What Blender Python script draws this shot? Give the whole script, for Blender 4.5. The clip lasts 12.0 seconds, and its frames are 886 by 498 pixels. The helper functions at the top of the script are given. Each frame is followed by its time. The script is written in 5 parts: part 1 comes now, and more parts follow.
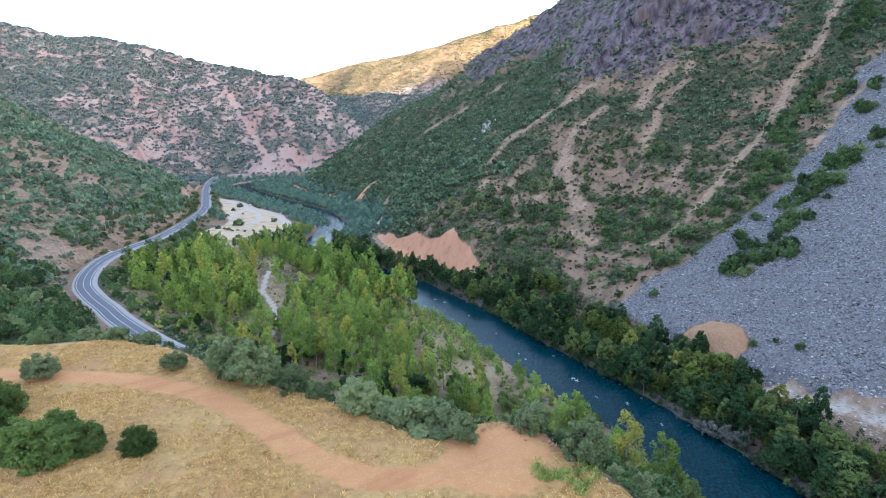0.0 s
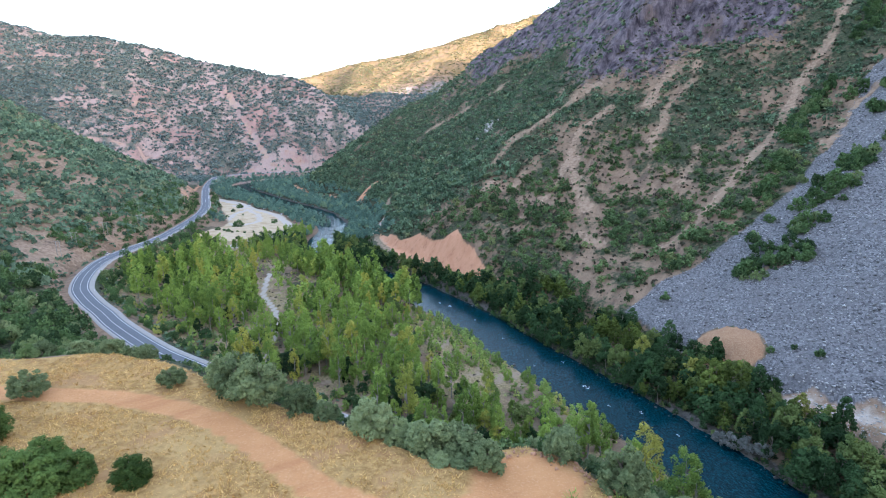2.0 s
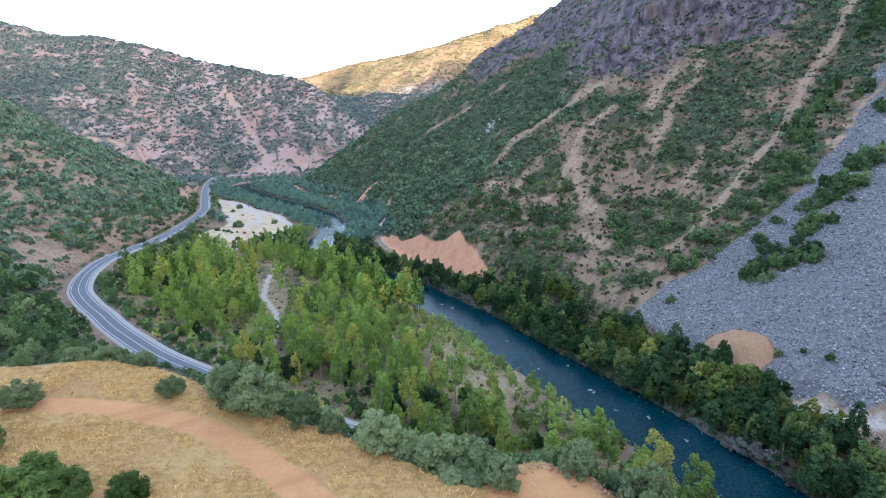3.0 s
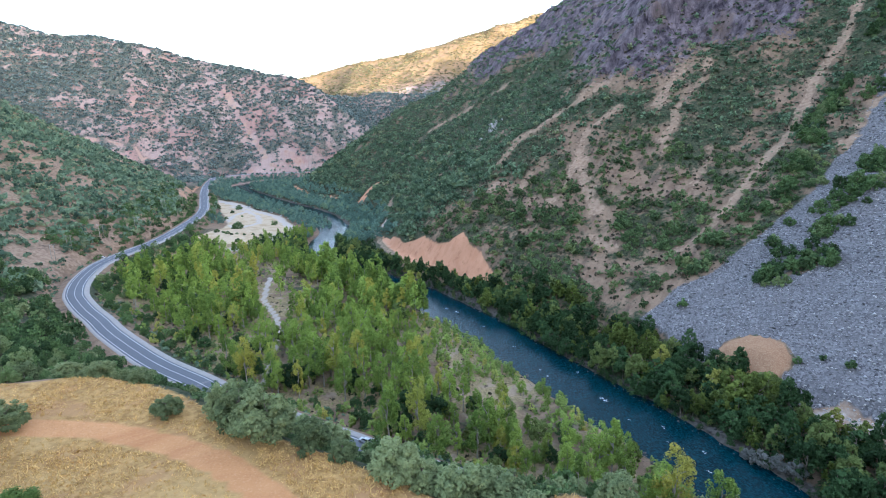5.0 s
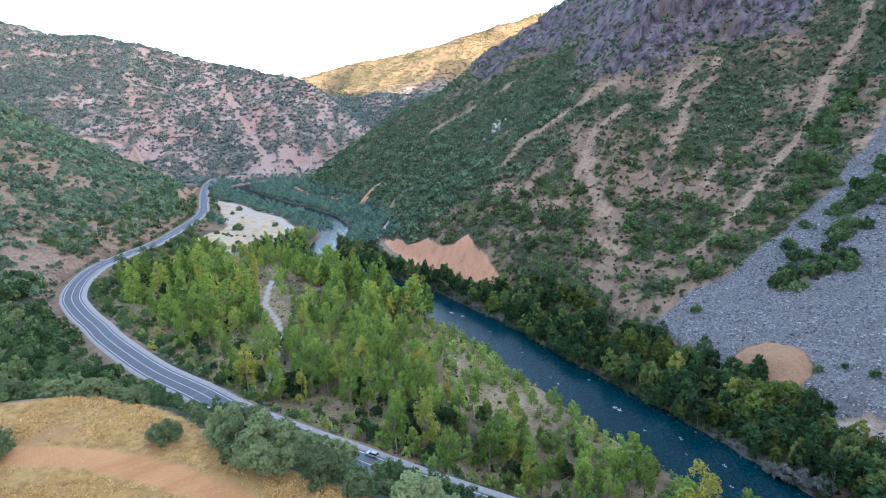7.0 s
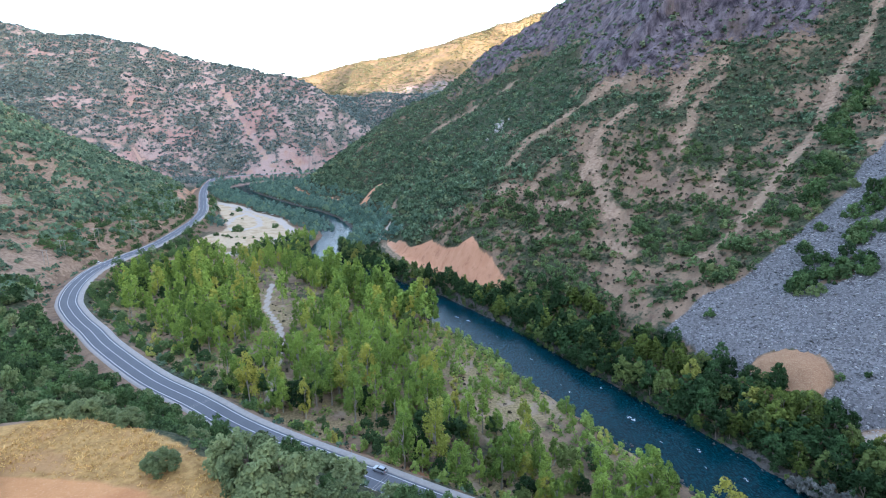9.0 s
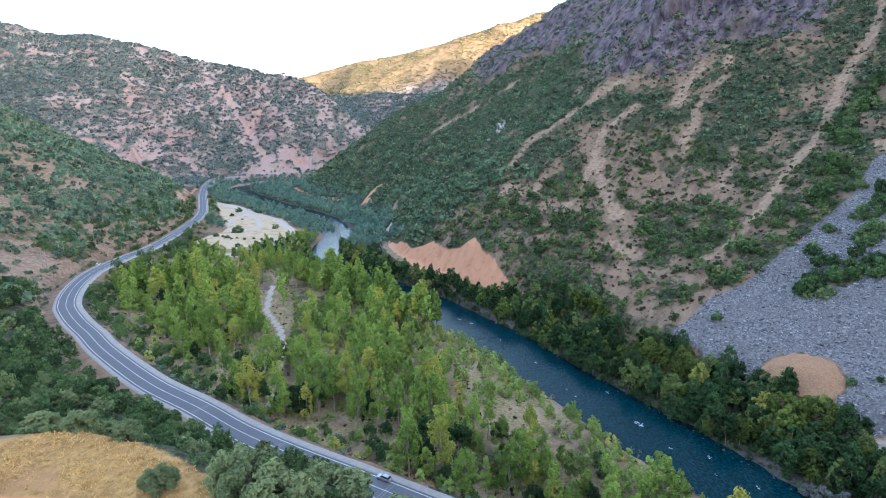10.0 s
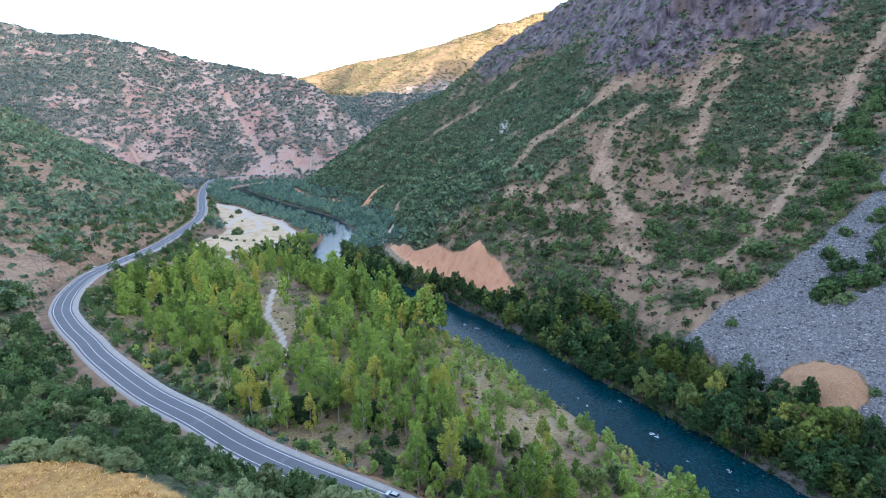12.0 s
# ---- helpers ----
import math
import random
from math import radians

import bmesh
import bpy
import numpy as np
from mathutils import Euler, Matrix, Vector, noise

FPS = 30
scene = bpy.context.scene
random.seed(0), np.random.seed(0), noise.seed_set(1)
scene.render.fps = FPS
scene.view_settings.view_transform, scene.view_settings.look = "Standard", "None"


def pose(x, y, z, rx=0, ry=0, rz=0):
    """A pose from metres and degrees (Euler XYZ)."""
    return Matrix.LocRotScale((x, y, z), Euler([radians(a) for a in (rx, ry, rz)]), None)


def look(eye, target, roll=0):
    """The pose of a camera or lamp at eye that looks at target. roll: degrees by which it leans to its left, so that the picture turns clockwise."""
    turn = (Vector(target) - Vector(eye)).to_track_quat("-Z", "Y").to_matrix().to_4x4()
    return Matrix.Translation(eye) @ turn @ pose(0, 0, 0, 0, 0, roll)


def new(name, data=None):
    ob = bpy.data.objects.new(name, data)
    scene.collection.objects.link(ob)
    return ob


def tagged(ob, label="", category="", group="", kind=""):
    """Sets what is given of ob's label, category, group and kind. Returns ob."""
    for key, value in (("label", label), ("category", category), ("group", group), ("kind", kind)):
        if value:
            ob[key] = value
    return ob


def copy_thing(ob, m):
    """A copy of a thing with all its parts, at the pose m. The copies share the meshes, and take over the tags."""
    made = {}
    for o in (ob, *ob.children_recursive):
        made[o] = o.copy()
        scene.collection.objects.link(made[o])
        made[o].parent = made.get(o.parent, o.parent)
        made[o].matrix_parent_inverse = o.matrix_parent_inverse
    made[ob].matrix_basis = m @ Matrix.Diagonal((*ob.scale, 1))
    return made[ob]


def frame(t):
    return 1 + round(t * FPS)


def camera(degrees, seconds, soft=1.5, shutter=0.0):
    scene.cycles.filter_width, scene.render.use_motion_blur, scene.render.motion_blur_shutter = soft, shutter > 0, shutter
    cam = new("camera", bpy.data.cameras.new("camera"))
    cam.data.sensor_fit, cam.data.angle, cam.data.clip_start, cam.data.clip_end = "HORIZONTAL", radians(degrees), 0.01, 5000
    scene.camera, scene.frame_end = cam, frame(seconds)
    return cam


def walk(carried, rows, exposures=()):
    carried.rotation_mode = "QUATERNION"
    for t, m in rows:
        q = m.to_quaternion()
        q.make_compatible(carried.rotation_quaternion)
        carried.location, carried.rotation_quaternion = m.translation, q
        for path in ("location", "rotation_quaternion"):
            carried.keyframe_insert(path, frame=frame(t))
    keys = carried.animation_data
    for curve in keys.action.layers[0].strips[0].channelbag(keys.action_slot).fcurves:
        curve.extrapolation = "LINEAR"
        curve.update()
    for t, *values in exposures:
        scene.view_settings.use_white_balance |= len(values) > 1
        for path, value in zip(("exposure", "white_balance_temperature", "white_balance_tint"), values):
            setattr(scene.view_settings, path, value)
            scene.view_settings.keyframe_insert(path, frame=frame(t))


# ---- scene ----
cam = camera(76.4, 12.0, soft=1.0)
METRES, EYE, TILT, LEAN, TURN = 46.0, 103.5, -12.0, 0.0, 0.0
EXPOSURE, KELVIN, TINT = 3.26, 5800, 16
ROWS = [
    (0.0, 0.0, 0.0, 0.0, -0.01, -0.99, 0.48),
    (0.5, -0.0164, 0.0375, 0.0073, -0.02, -0.99, 0.48),
    (1.0, -0.0326, 0.0746, 0.0147, -0.04, -0.99, 0.49),
    (1.5, -0.049, 0.1126, 0.0223, -0.06, -1.0, 0.49),
    (2.0, -0.0656, 0.1501, 0.0301, -0.07, -1.0, 0.49),
    (2.5, -0.0822, 0.1876, 0.0376, -0.09, -1.0, 0.49),
    (3.0, -0.0983, 0.2246, 0.0452, -0.11, -1.0, 0.5),
    (5.0, -0.1604, 0.374, 0.0747, -0.19, -1.0, 0.55),
    (5.5, -0.1765, 0.411, 0.0827, -0.2, -1.01, 0.55),
    (6.0, -0.193, 0.4488, 0.091, -0.19, -1.0, 0.56),
    (6.5, -0.2091, 0.4862, 0.0992, -0.2, -1.0, 0.57),
    (7.0, -0.2256, 0.5244, 0.1067, -0.21, -0.99, 0.58),
    (9.0, -0.292, 0.6768, 0.1388, -0.29, -1.0, 0.6),
    (9.5, -0.3083, 0.7139, 0.1476, -0.3, -1.0, 0.61),
    (10.0, -0.3252, 0.7517, 0.1564, -0.32, -1.0, 0.63),
    (10.5, -0.3415, 0.789, 0.1648, -0.35, -0.98, 0.64),
    (11.0, -0.3581, 0.826, 0.1738, -0.37, -0.98, 0.65),
    (11.5, -0.3736, 0.8631, 0.1823, -0.39, -0.97, 0.65),
    (12.0, -0.3906, 0.9004, 0.1909, -0.4, -0.98, 0.65),
]
walk(cam, [(t, pose(0, 0, EYE, TILT, LEAN, TURN) @ pose(METRES * x, METRES * y, METRES * z, 90 + pitch, roll, yaw)) for t, x, y, z, yaw, pitch, roll in ROWS],
     exposures=[(0.0, EXPOSURE, KELVIN, TINT), (12.0, EXPOSURE, KELVIN, TINT)])

# ---- daylight: a low sun behind the mountain across the river, the valley in its shade ----
SUN_HEIGHT, SUN_TURN = radians(6.5), radians(134)
world = bpy.data.worlds.new("sky")
world.use_nodes = True
scene.world = world
wn = world.node_tree
sky = wn.nodes.new("ShaderNodeTexSky")
sky.sky_type = "NISHITA"
sky.sun_disc = False
sky.sun_elevation, sky.sun_rotation = SUN_HEIGHT, SUN_TURN
sky.altitude, sky.air_density, sky.dust_density, sky.ozone_density = 900, 1.0, 3.0, 1.0
soften = wn.nodes.new("ShaderNodeHueSaturation")
soften.inputs["Saturation"].default_value = 0.74
wn.links.new(sky.outputs[0], soften.inputs["Color"])
wn.links.new(soften.outputs[0], wn.nodes["Background"].inputs["Color"])
wn.nodes["Background"].inputs["Strength"].default_value = 0.15
sun = new("sun", bpy.data.lights.new("sun", "SUN"))
sun.data.energy, sun.data.angle, sun.data.color = 2.7, radians(0.5), (1.0, 0.86, 0.68)
to_sun = Vector((math.sin(SUN_TURN) * math.cos(SUN_HEIGHT), math.cos(SUN_TURN) * math.cos(SUN_HEIGHT), math.sin(SUN_HEIGHT)))
sun.matrix_world = look(to_sun * 900, (0, 0, 0))


# ---- the plan: lines of the valley, in metres ----
RIVER = [(100, -160), (98, 20), (92, 100), (80.2, 152.4), (65.3, 186.4), (50.4, 214.5), (35.4, 242.5), (20.4, 272.5), (3.4, 304.5), (-27, 350.4), (-70, 400), (-99, 445),
         (-108, 495), (-108, 545), (-124, 592), (-152, 650), (-196, 708), (-262, 800), (-318, 890), (-322, 960), (-240, 1050), (-60, 1190), (260, 1380)]
RIVER_HALF = [17, 17, 16, 14.2, 13.8, 13.8, 13.8, 13.8, 13.8, 14, 14, 12, 12, 13, 15, 15, 14, 14, 14, 14, 14, 14, 14]
ROAD = [(150, 30), (85, 92), (20, 134), (-15, 154), (-38, 168), (-60, 181), (-78, 193), (-97, 208), (-123, 227), (-156, 257), (-174, 276), (-187, 289), (-198, 301), (-208, 313),
        (-214, 322), (-221, 335), (-228, 351), (-234, 369), (-238, 386), (-239, 404), (-238, 428), (-236, 455), (-238, 483), (-243, 523), (-252, 576), (-268, 632), (-302, 716),
        (-333, 793), (-360, 870), (-380, 940), (-386, 985), (-362, 1026), (-310, 1052), (-262, 1072), (-215, 1104), (-100, 1195), (40, 1290)]
ROAD_Z = 10.0
FOOT_R = [(420, -160), (330, 10), (210, 100), (150, 152), (118, 192), (96, 232), (72, 281), (33, 331), (4, 366), (-22, 401), (-43, 442), (-50, 500), (-72, 610),
          (-125, 730), (-185, 830), (-225, 930), (-190, 1010), (-40, 1120), (300, 1300)]
FOOT_L = [(40, 108), (-24, 149), (-46, 162), (-68, 175), (-104, 200), (-130, 218), (-164, 250), (-197, 284), (-218, 312), (-234, 336), (-247, 362), (-254, 390), (-255, 420), (-252, 455),
          (-253, 490), (-258, 530), (-268, 585), (-286, 640), (-320, 722), (-352, 798), (-400, 850), (-520, 900), (-760, 960), (-1300, 1000)]
BENCH = [(-400, -300), (-260, 40), (-150, 98), (-88, 108), (-68, 110), (-53, 106), (-42, 97), (-27, 88), (-20, 84), (-12, 78), (-2, 72), (2, 74.5),
         (8, 77.5), (14, 74), (19, 67), (30, 45), (44, 10), (52, -60), (60, -300)]
# ridges of the further mountains: x, y, height; and their slopes
RIDGE_FAR = [(-1300, 1150, 405), (-900, 1230, 302), (-760, 1260, 286), (-640, 1285, 260), (-560, 1300, 234), (-420, 1290, 204), (-330, 1270, 184), (-262, 1235, 166), (-190, 1200, 114), (-150, 1170, 66), (-110, 1140, 10)]
RIDGE_SUN = [(-1500, 2500, 230), (-655, 2350, 245), (-450, 2310, 292), (-310, 2300, 346), (-110, 2300, 362), (37, 2300, 386), (225, 2310, 436), (335, 2330, 470), (700, 2450, 600), (1400, 2700, 700)]
RIDGE_GAP = [(-560, 1880, 120), (-420, 1830, 172), (-333, 1800, 178), (-260, 1780, 174), (-150, 1760, 170), (-60, 1740, 182), (60, 1700, 200), (260, 1600, 260), (600, 1500, 400)]


def curved(line, steps):
    """A line rounded through its points (Catmull-Rom)."""
    p = np.array([line[0]] + list(line) + [line[-1]], float)
    out = []
    for k in range(1, len(p) - 2):
        for t in np.arange(steps) / steps:
            out.append(0.5 * (2 * p[k] + (p[k + 1] - p[k - 1]) * t + (2 * p[k - 1] - 5 * p[k] + 4 * p[k + 1] - p[k + 2]) * t * t
                              + (3 * p[k] - p[k - 1] - 3 * p[k + 1] + p[k + 2]) * t ** 3))
    return [tuple(q) for q in out] + [tuple(p[-1])]


ROAD_LINE, RIVER_LINE = curved(ROAD, 4), curved(RIVER, 3)


def hashed(i, j, seed):
    n = (i.astype(np.int64) * 374761393 + j.astype(np.int64) * 668265263 + seed * 1274126177) & 0xFFFFFFFF
    n = ((n ^ (n >> 13)) * 1274126177) & 0xFFFFFFFF
    return ((n ^ (n >> 16)) & 0xFFFF) / 65535.0


def value_noise(x, y, seed=0):
    i, j = np.floor(x), np.floor(y)
    u, v = x - i, y - j
    u, v = u * u * (3 - 2 * u), v * v * (3 - 2 * v)
    a, b = hashed(i, j, seed), hashed(i + 1, j, seed)
    c, d = hashed(i, j + 1, seed), hashed(i + 1, j + 1, seed)
    return (a + (b - a) * u) * (1 - v) + (c + (d - c) * u) * v


def fbm(x, y, size, octaves=4, seed=0, rough=0.5):
    total, amp, norm = 0, 1.0, 0.0
    for k in range(octaves):
        total = total + amp * (value_noise(x / size + 17.3 * k, y / size - 9.1 * k, seed + k) - 0.5)
        norm += amp * 0.5
        amp, size = amp * rough, size / 2.03
    return total / norm


def smooth(a, b, v):
    v = np.clip((v - a) / (b - a), 0, 1)
    return v * v * (3 - 2 * v)


def along(x, y, line):
    """Distance to a line, the side (+ to the right of its way) and the place along it, counted in its points."""
    best, side, place = np.full(x.shape, 1e9), np.zeros(x.shape), np.zeros(x.shape)
    for k in range(len(line) - 1):
        ax, ay, bx, by = *line[k][:2], *line[k + 1][:2]
        dx, dy = bx - ax, by - ay
        t = np.clip(((x - ax) * dx + (y - ay) * dy) / (dx * dx + dy * dy), 0, 1)
        px, py = x - ax - t * dx, y - ay - t * dy
        d = np.hypot(px, py)
        near = d < best - 1e-6
        best = np.where(near, d, best)
        side = np.where(near, np.sign(px * dy - py * dx), side)
        place = np.where(near, k + t, place)
    return best, side, place


def tent(x, y, ridge, slope, back):
    """A mountain that falls away from its ridge, to the camera's side and to the back."""
    d, side, place = along(x, y, ridge)
    top = np.interp(place, range(len(ridge)), [r[2] for r in ridge])
    return top - np.where(side > 0, slope, back) * d


def soft_max(a, b, k):
    h = np.clip(0.5 + 0.5 * (a - b) / k, 0, 1)
    return b + (a - b) * h + k * h * (1 - h)


def ground(x, y):
    """The height of the ground, in metres over the river's water."""
    x, y = np.asarray(x, float), np.asarray(y, float)
    wob = 5 * fbm(x, y, 60, 3, 5)
    rd, rside, rplace = along(x, y, RIVER_LINE)
    half = np.interp(rplace / 3, range(len(RIVER)), RIVER_HALF)
    floor = 1.2 + np.clip(rd - half, 0, 400) * 0.028 + 0.5 * fbm(x, y, 18, 3, 3)
    # the mountain across the river
    fd, fside, fplace = along(x, y, FOOT_R)
    fd = fd * fside
    # its first, unseen stretch is steepened to keep the sun off the valley
    steep = np.interp(fplace, [0, 2, 3.2, 6, 8, 10, 12, 16, 18], [1.0, 0.8, 0.56, 0.56, 0.68, 0.76, 0.74, 0.72, 0.7])
    gully = fbm(x + 0.4 * y, y - 0.4 * x, 130, 5, 11)
    up = np.clip(fd + wob, 0, None)
    high = 12 + up * steep + 0.0004 * np.clip(up - 120, 0, 300) ** 2 + gully * np.clip(up, 0, 160) * 0.10
    scarp = np.interp(fplace, [6.6, 7.3, 9.0, 9.8], [0, 1, 1, 0])
    high = high + scarp * (6 * smooth(1, 12, up) - 4 * smooth(25, 70, up) + 1.6 * fbm(x, y, 7, 3, 17) * smooth(1, 6, up) * (1 - smooth(16, 26, up)))
    rib = 1 - np.abs(fbm(x * 0.83 + y * 0.55, (y * 0.83 - x * 0.55) * 0.45, 34, 4, 13))
    crag = smooth(100, 200, high + 25 * gully) * smooth(80, 160, up)
    high = high + (rib - 0.75) * (6 + 24 * crag) * smooth(10, 60, up) + 4.5 * np.abs(fbm(x, y, 17, 4, 15)) * crag
    # unseen heights added and trimmed to steer the shadow they cast
    high = np.minimum(high, 290 + 380 * (1 - smooth(350, 800, y)) * (1 - smooth(850, 1500, x)))
    shelf = 9 - np.clip(-fd - wob, 0, 60) * 0.28
    floor = np.where(rside > 0, np.maximum(floor, shelf), floor)
    high = np.where(fd + wob > 0, high, floor)
    # the hill along the road
    ld, lside, lplace = along(x, y, FOOT_L)
    ld = -ld * lside
    upl = np.clip(ld, 0, None)
    steepl = np.interp(lplace, [0, 6, 9, 13, 18, 20, 23], [0.40, 0.38, 0.45, 0.5, 0.56, 0.6, 0.6])
    hill = 10 + np.minimum(upl, 8) * 0.35 + upl * steepl + fbm(x, y, 110, 5, 21) * np.clip(upl, 0, 130) * 0.13
    # the bench that the camera crosses
    bd, bside, _ = along(x, y, BENCH)
    bd = bd * bside
    lip = 59.5 + 1.2 * fbm(x, y, 30, 3, 8)
    cap = lip - np.clip(-bd, 0, None) * 0.84 + np.clip(bd - 150, 0, None) * 0.4
    near = 1 - smooth(120, 175, y)
    hill = np.where(near > 0, np.minimum(hill, hill * (1 - near) + near * np.maximum(np.minimum(hill, 58), cap)), hill)
    land = np.where(ld > 0, np.maximum(hill, floor), floor)
    land = np.maximum(land, np.where(rside < 0, np.maximum(cap, -5), -5))
    land = np.where(rside > 0, high, land)
    # the mountains behind
    far = tent(x, y, RIDGE_FAR, 0.74, 0.5)
    far = far + fbm(x, y, 160, 5, 31) * np.clip(far, 0, 120) * 0.16
    sun = tent(x, y, RIDGE_SUN, 0.42, 0.4)
    sun = sun + fbm(x, y, 420, 5, 41) * np.clip(sun, 0, 260) * 0.22
    gap = tent(x, y, RIDGE_GAP, 0.5, 0.5)
    gap = gap + fbm(x, y, 160, 4, 51) * np.clip(gap, 0, 120) * 0.2
    land = np.maximum(np.maximum(land, far), np.maximum(sun, gap))
    # behind the camera an unseen slope is added to close the valley
    land = np.maximum(land, np.clip(-y - 200, 0, 900) * 0.5 + 8 * fbm(x, y, 200, 4, 61) * smooth(200, 500, -y))
    # road bed and river bed
    od, oside, _ = along(x, y, ROAD_LINE)
    w = 1 - smooth(7.5, 15, od)
    land = land * (1 - w) + (ROAD_Z - 0.35) * w
    bed = smooth(-3.0, 3.5, rd - half + 2.5 * fbm(x, y, 14, 3, 71))
    return land * bed + (-2.2) * (1 - bed)


# ---- materials ----
class Mat:
    """A small help for writing node materials."""

    def __init__(self, name, rough=0.8, metal=0.0, spec=0.3):
        self.m = bpy.data.materials.new(name)
        self.m.use_nodes = True
        self.t = self.m.node_tree
        self.b = self.t.nodes["Principled BSDF"]
        self.b.inputs["Roughness"].default_value = rough
        self.b.inputs["Metallic"].default_value = metal
        self.b.inputs["Specular IOR Level"].default_value = spec
        self.pos = self.t.nodes.new("ShaderNodeNewGeometry").outputs["Position"]

    def put(self, socket, v):
        if isinstance(v, bpy.types.NodeSocket):
            self.t.links.new(v, socket)
        else:
            socket.default_value = (*v, 1) if isinstance(v, tuple) and len(v) == 3 and socket.type == "RGBA" else v

    def noise(self, size, detail=4.0, rough=0.55, stretch=None, at=None):
        n = self.t.nodes.new("ShaderNodeTexNoise")
        n.inputs["Scale"].default_value = 1.0 / size
        n.inputs["Detail"].default_value = detail
        n.inputs["Roughness"].default_value = rough
        v = at or self.pos
        if stretch:
            mp = self.t.nodes.new("ShaderNodeMapping")
            mp.vector_type = "TEXTURE"
            mp.inputs["Rotation"].default_value = (0, 0, radians(stretch[3]) if len(stretch) > 3 else 0)
            mp.inputs["Scale"].default_value = [1 / v for v in stretch[:3]]
            self.t.links.new(v, mp.inputs["Vector"])
            v = mp.outputs[0]
        self.t.links.new(v, n.inputs["Vector"])
        return n.outputs["Fac"]

    def cells(self, size, out="Distance", feature="F1"):
        n = self.t.nodes.new("ShaderNodeTexVoronoi")
        n.feature = feature
        n.inputs["Scale"].default_value = 1.0 / size
        self.t.links.new(self.pos, n.inputs["Vector"])
        return n.outputs[out]

    def calc(self, op, a, b=0.0, c=0.0):
        n = self.t.nodes.new("ShaderNodeMath")
        n.operation = op
        for k, v in enumerate((a, b, c)):
            self.put(n.inputs[k], v)
        return n.outputs[0]

    def span(self, v, a, b, lo=0.0, hi=1.0):
        n = self.t.nodes.new("ShaderNodeMapRange")
        n.interpolation_type = "SMOOTHSTEP"
        for k, w in enumerate((v, a, b, lo, hi)):
            self.put(n.inputs[k], w)
        return n.outputs[0]

    def mix(self, fac, a, b):
        n = self.t.nodes.new("ShaderNodeMix")
        n.data_type = "RGBA"
        for k, v in zip((0, 6, 7), (fac, a, b)):
            self.put(n.inputs[k], v)
        return n.outputs[2]

    def attr(self, name):
        n = self.t.nodes.new("ShaderNodeAttribute")
        n.attribute_name = name
        return n.outputs["Fac"]

    def lot(self):
        return self.t.nodes.new("ShaderNodeObjectInfo").outputs["Random"]

    def paint(self, c):
        self.put(self.b.inputs["Base Color"], c)

    def bump(self, h, strength=0.5, depth=0.1):
        n = self.t.nodes.new("ShaderNodeBump")
        n.inputs["Strength"].default_value = strength
        n.inputs["Distance"].default_value = depth
        self.t.links.new(h, n.inputs["Height"])
        self.t.links.new(n.outputs[0], self.b.inputs["Normal"])


def plain(name, colour, rough=0.7, metal=0.0, size=0.5, vary=0.25, bump=0.0, spec=0.3):
    k = Mat(name, rough, metal, spec)
    f = k.noise(size, 5)
    k.paint(k.mix(f, tuple(c * (1 - vary) for c in colour), tuple(min(1, c * (1 + vary)) for c in colour)))
    if bump:
        k.bump(f, 0.6, bump)
    return k.m


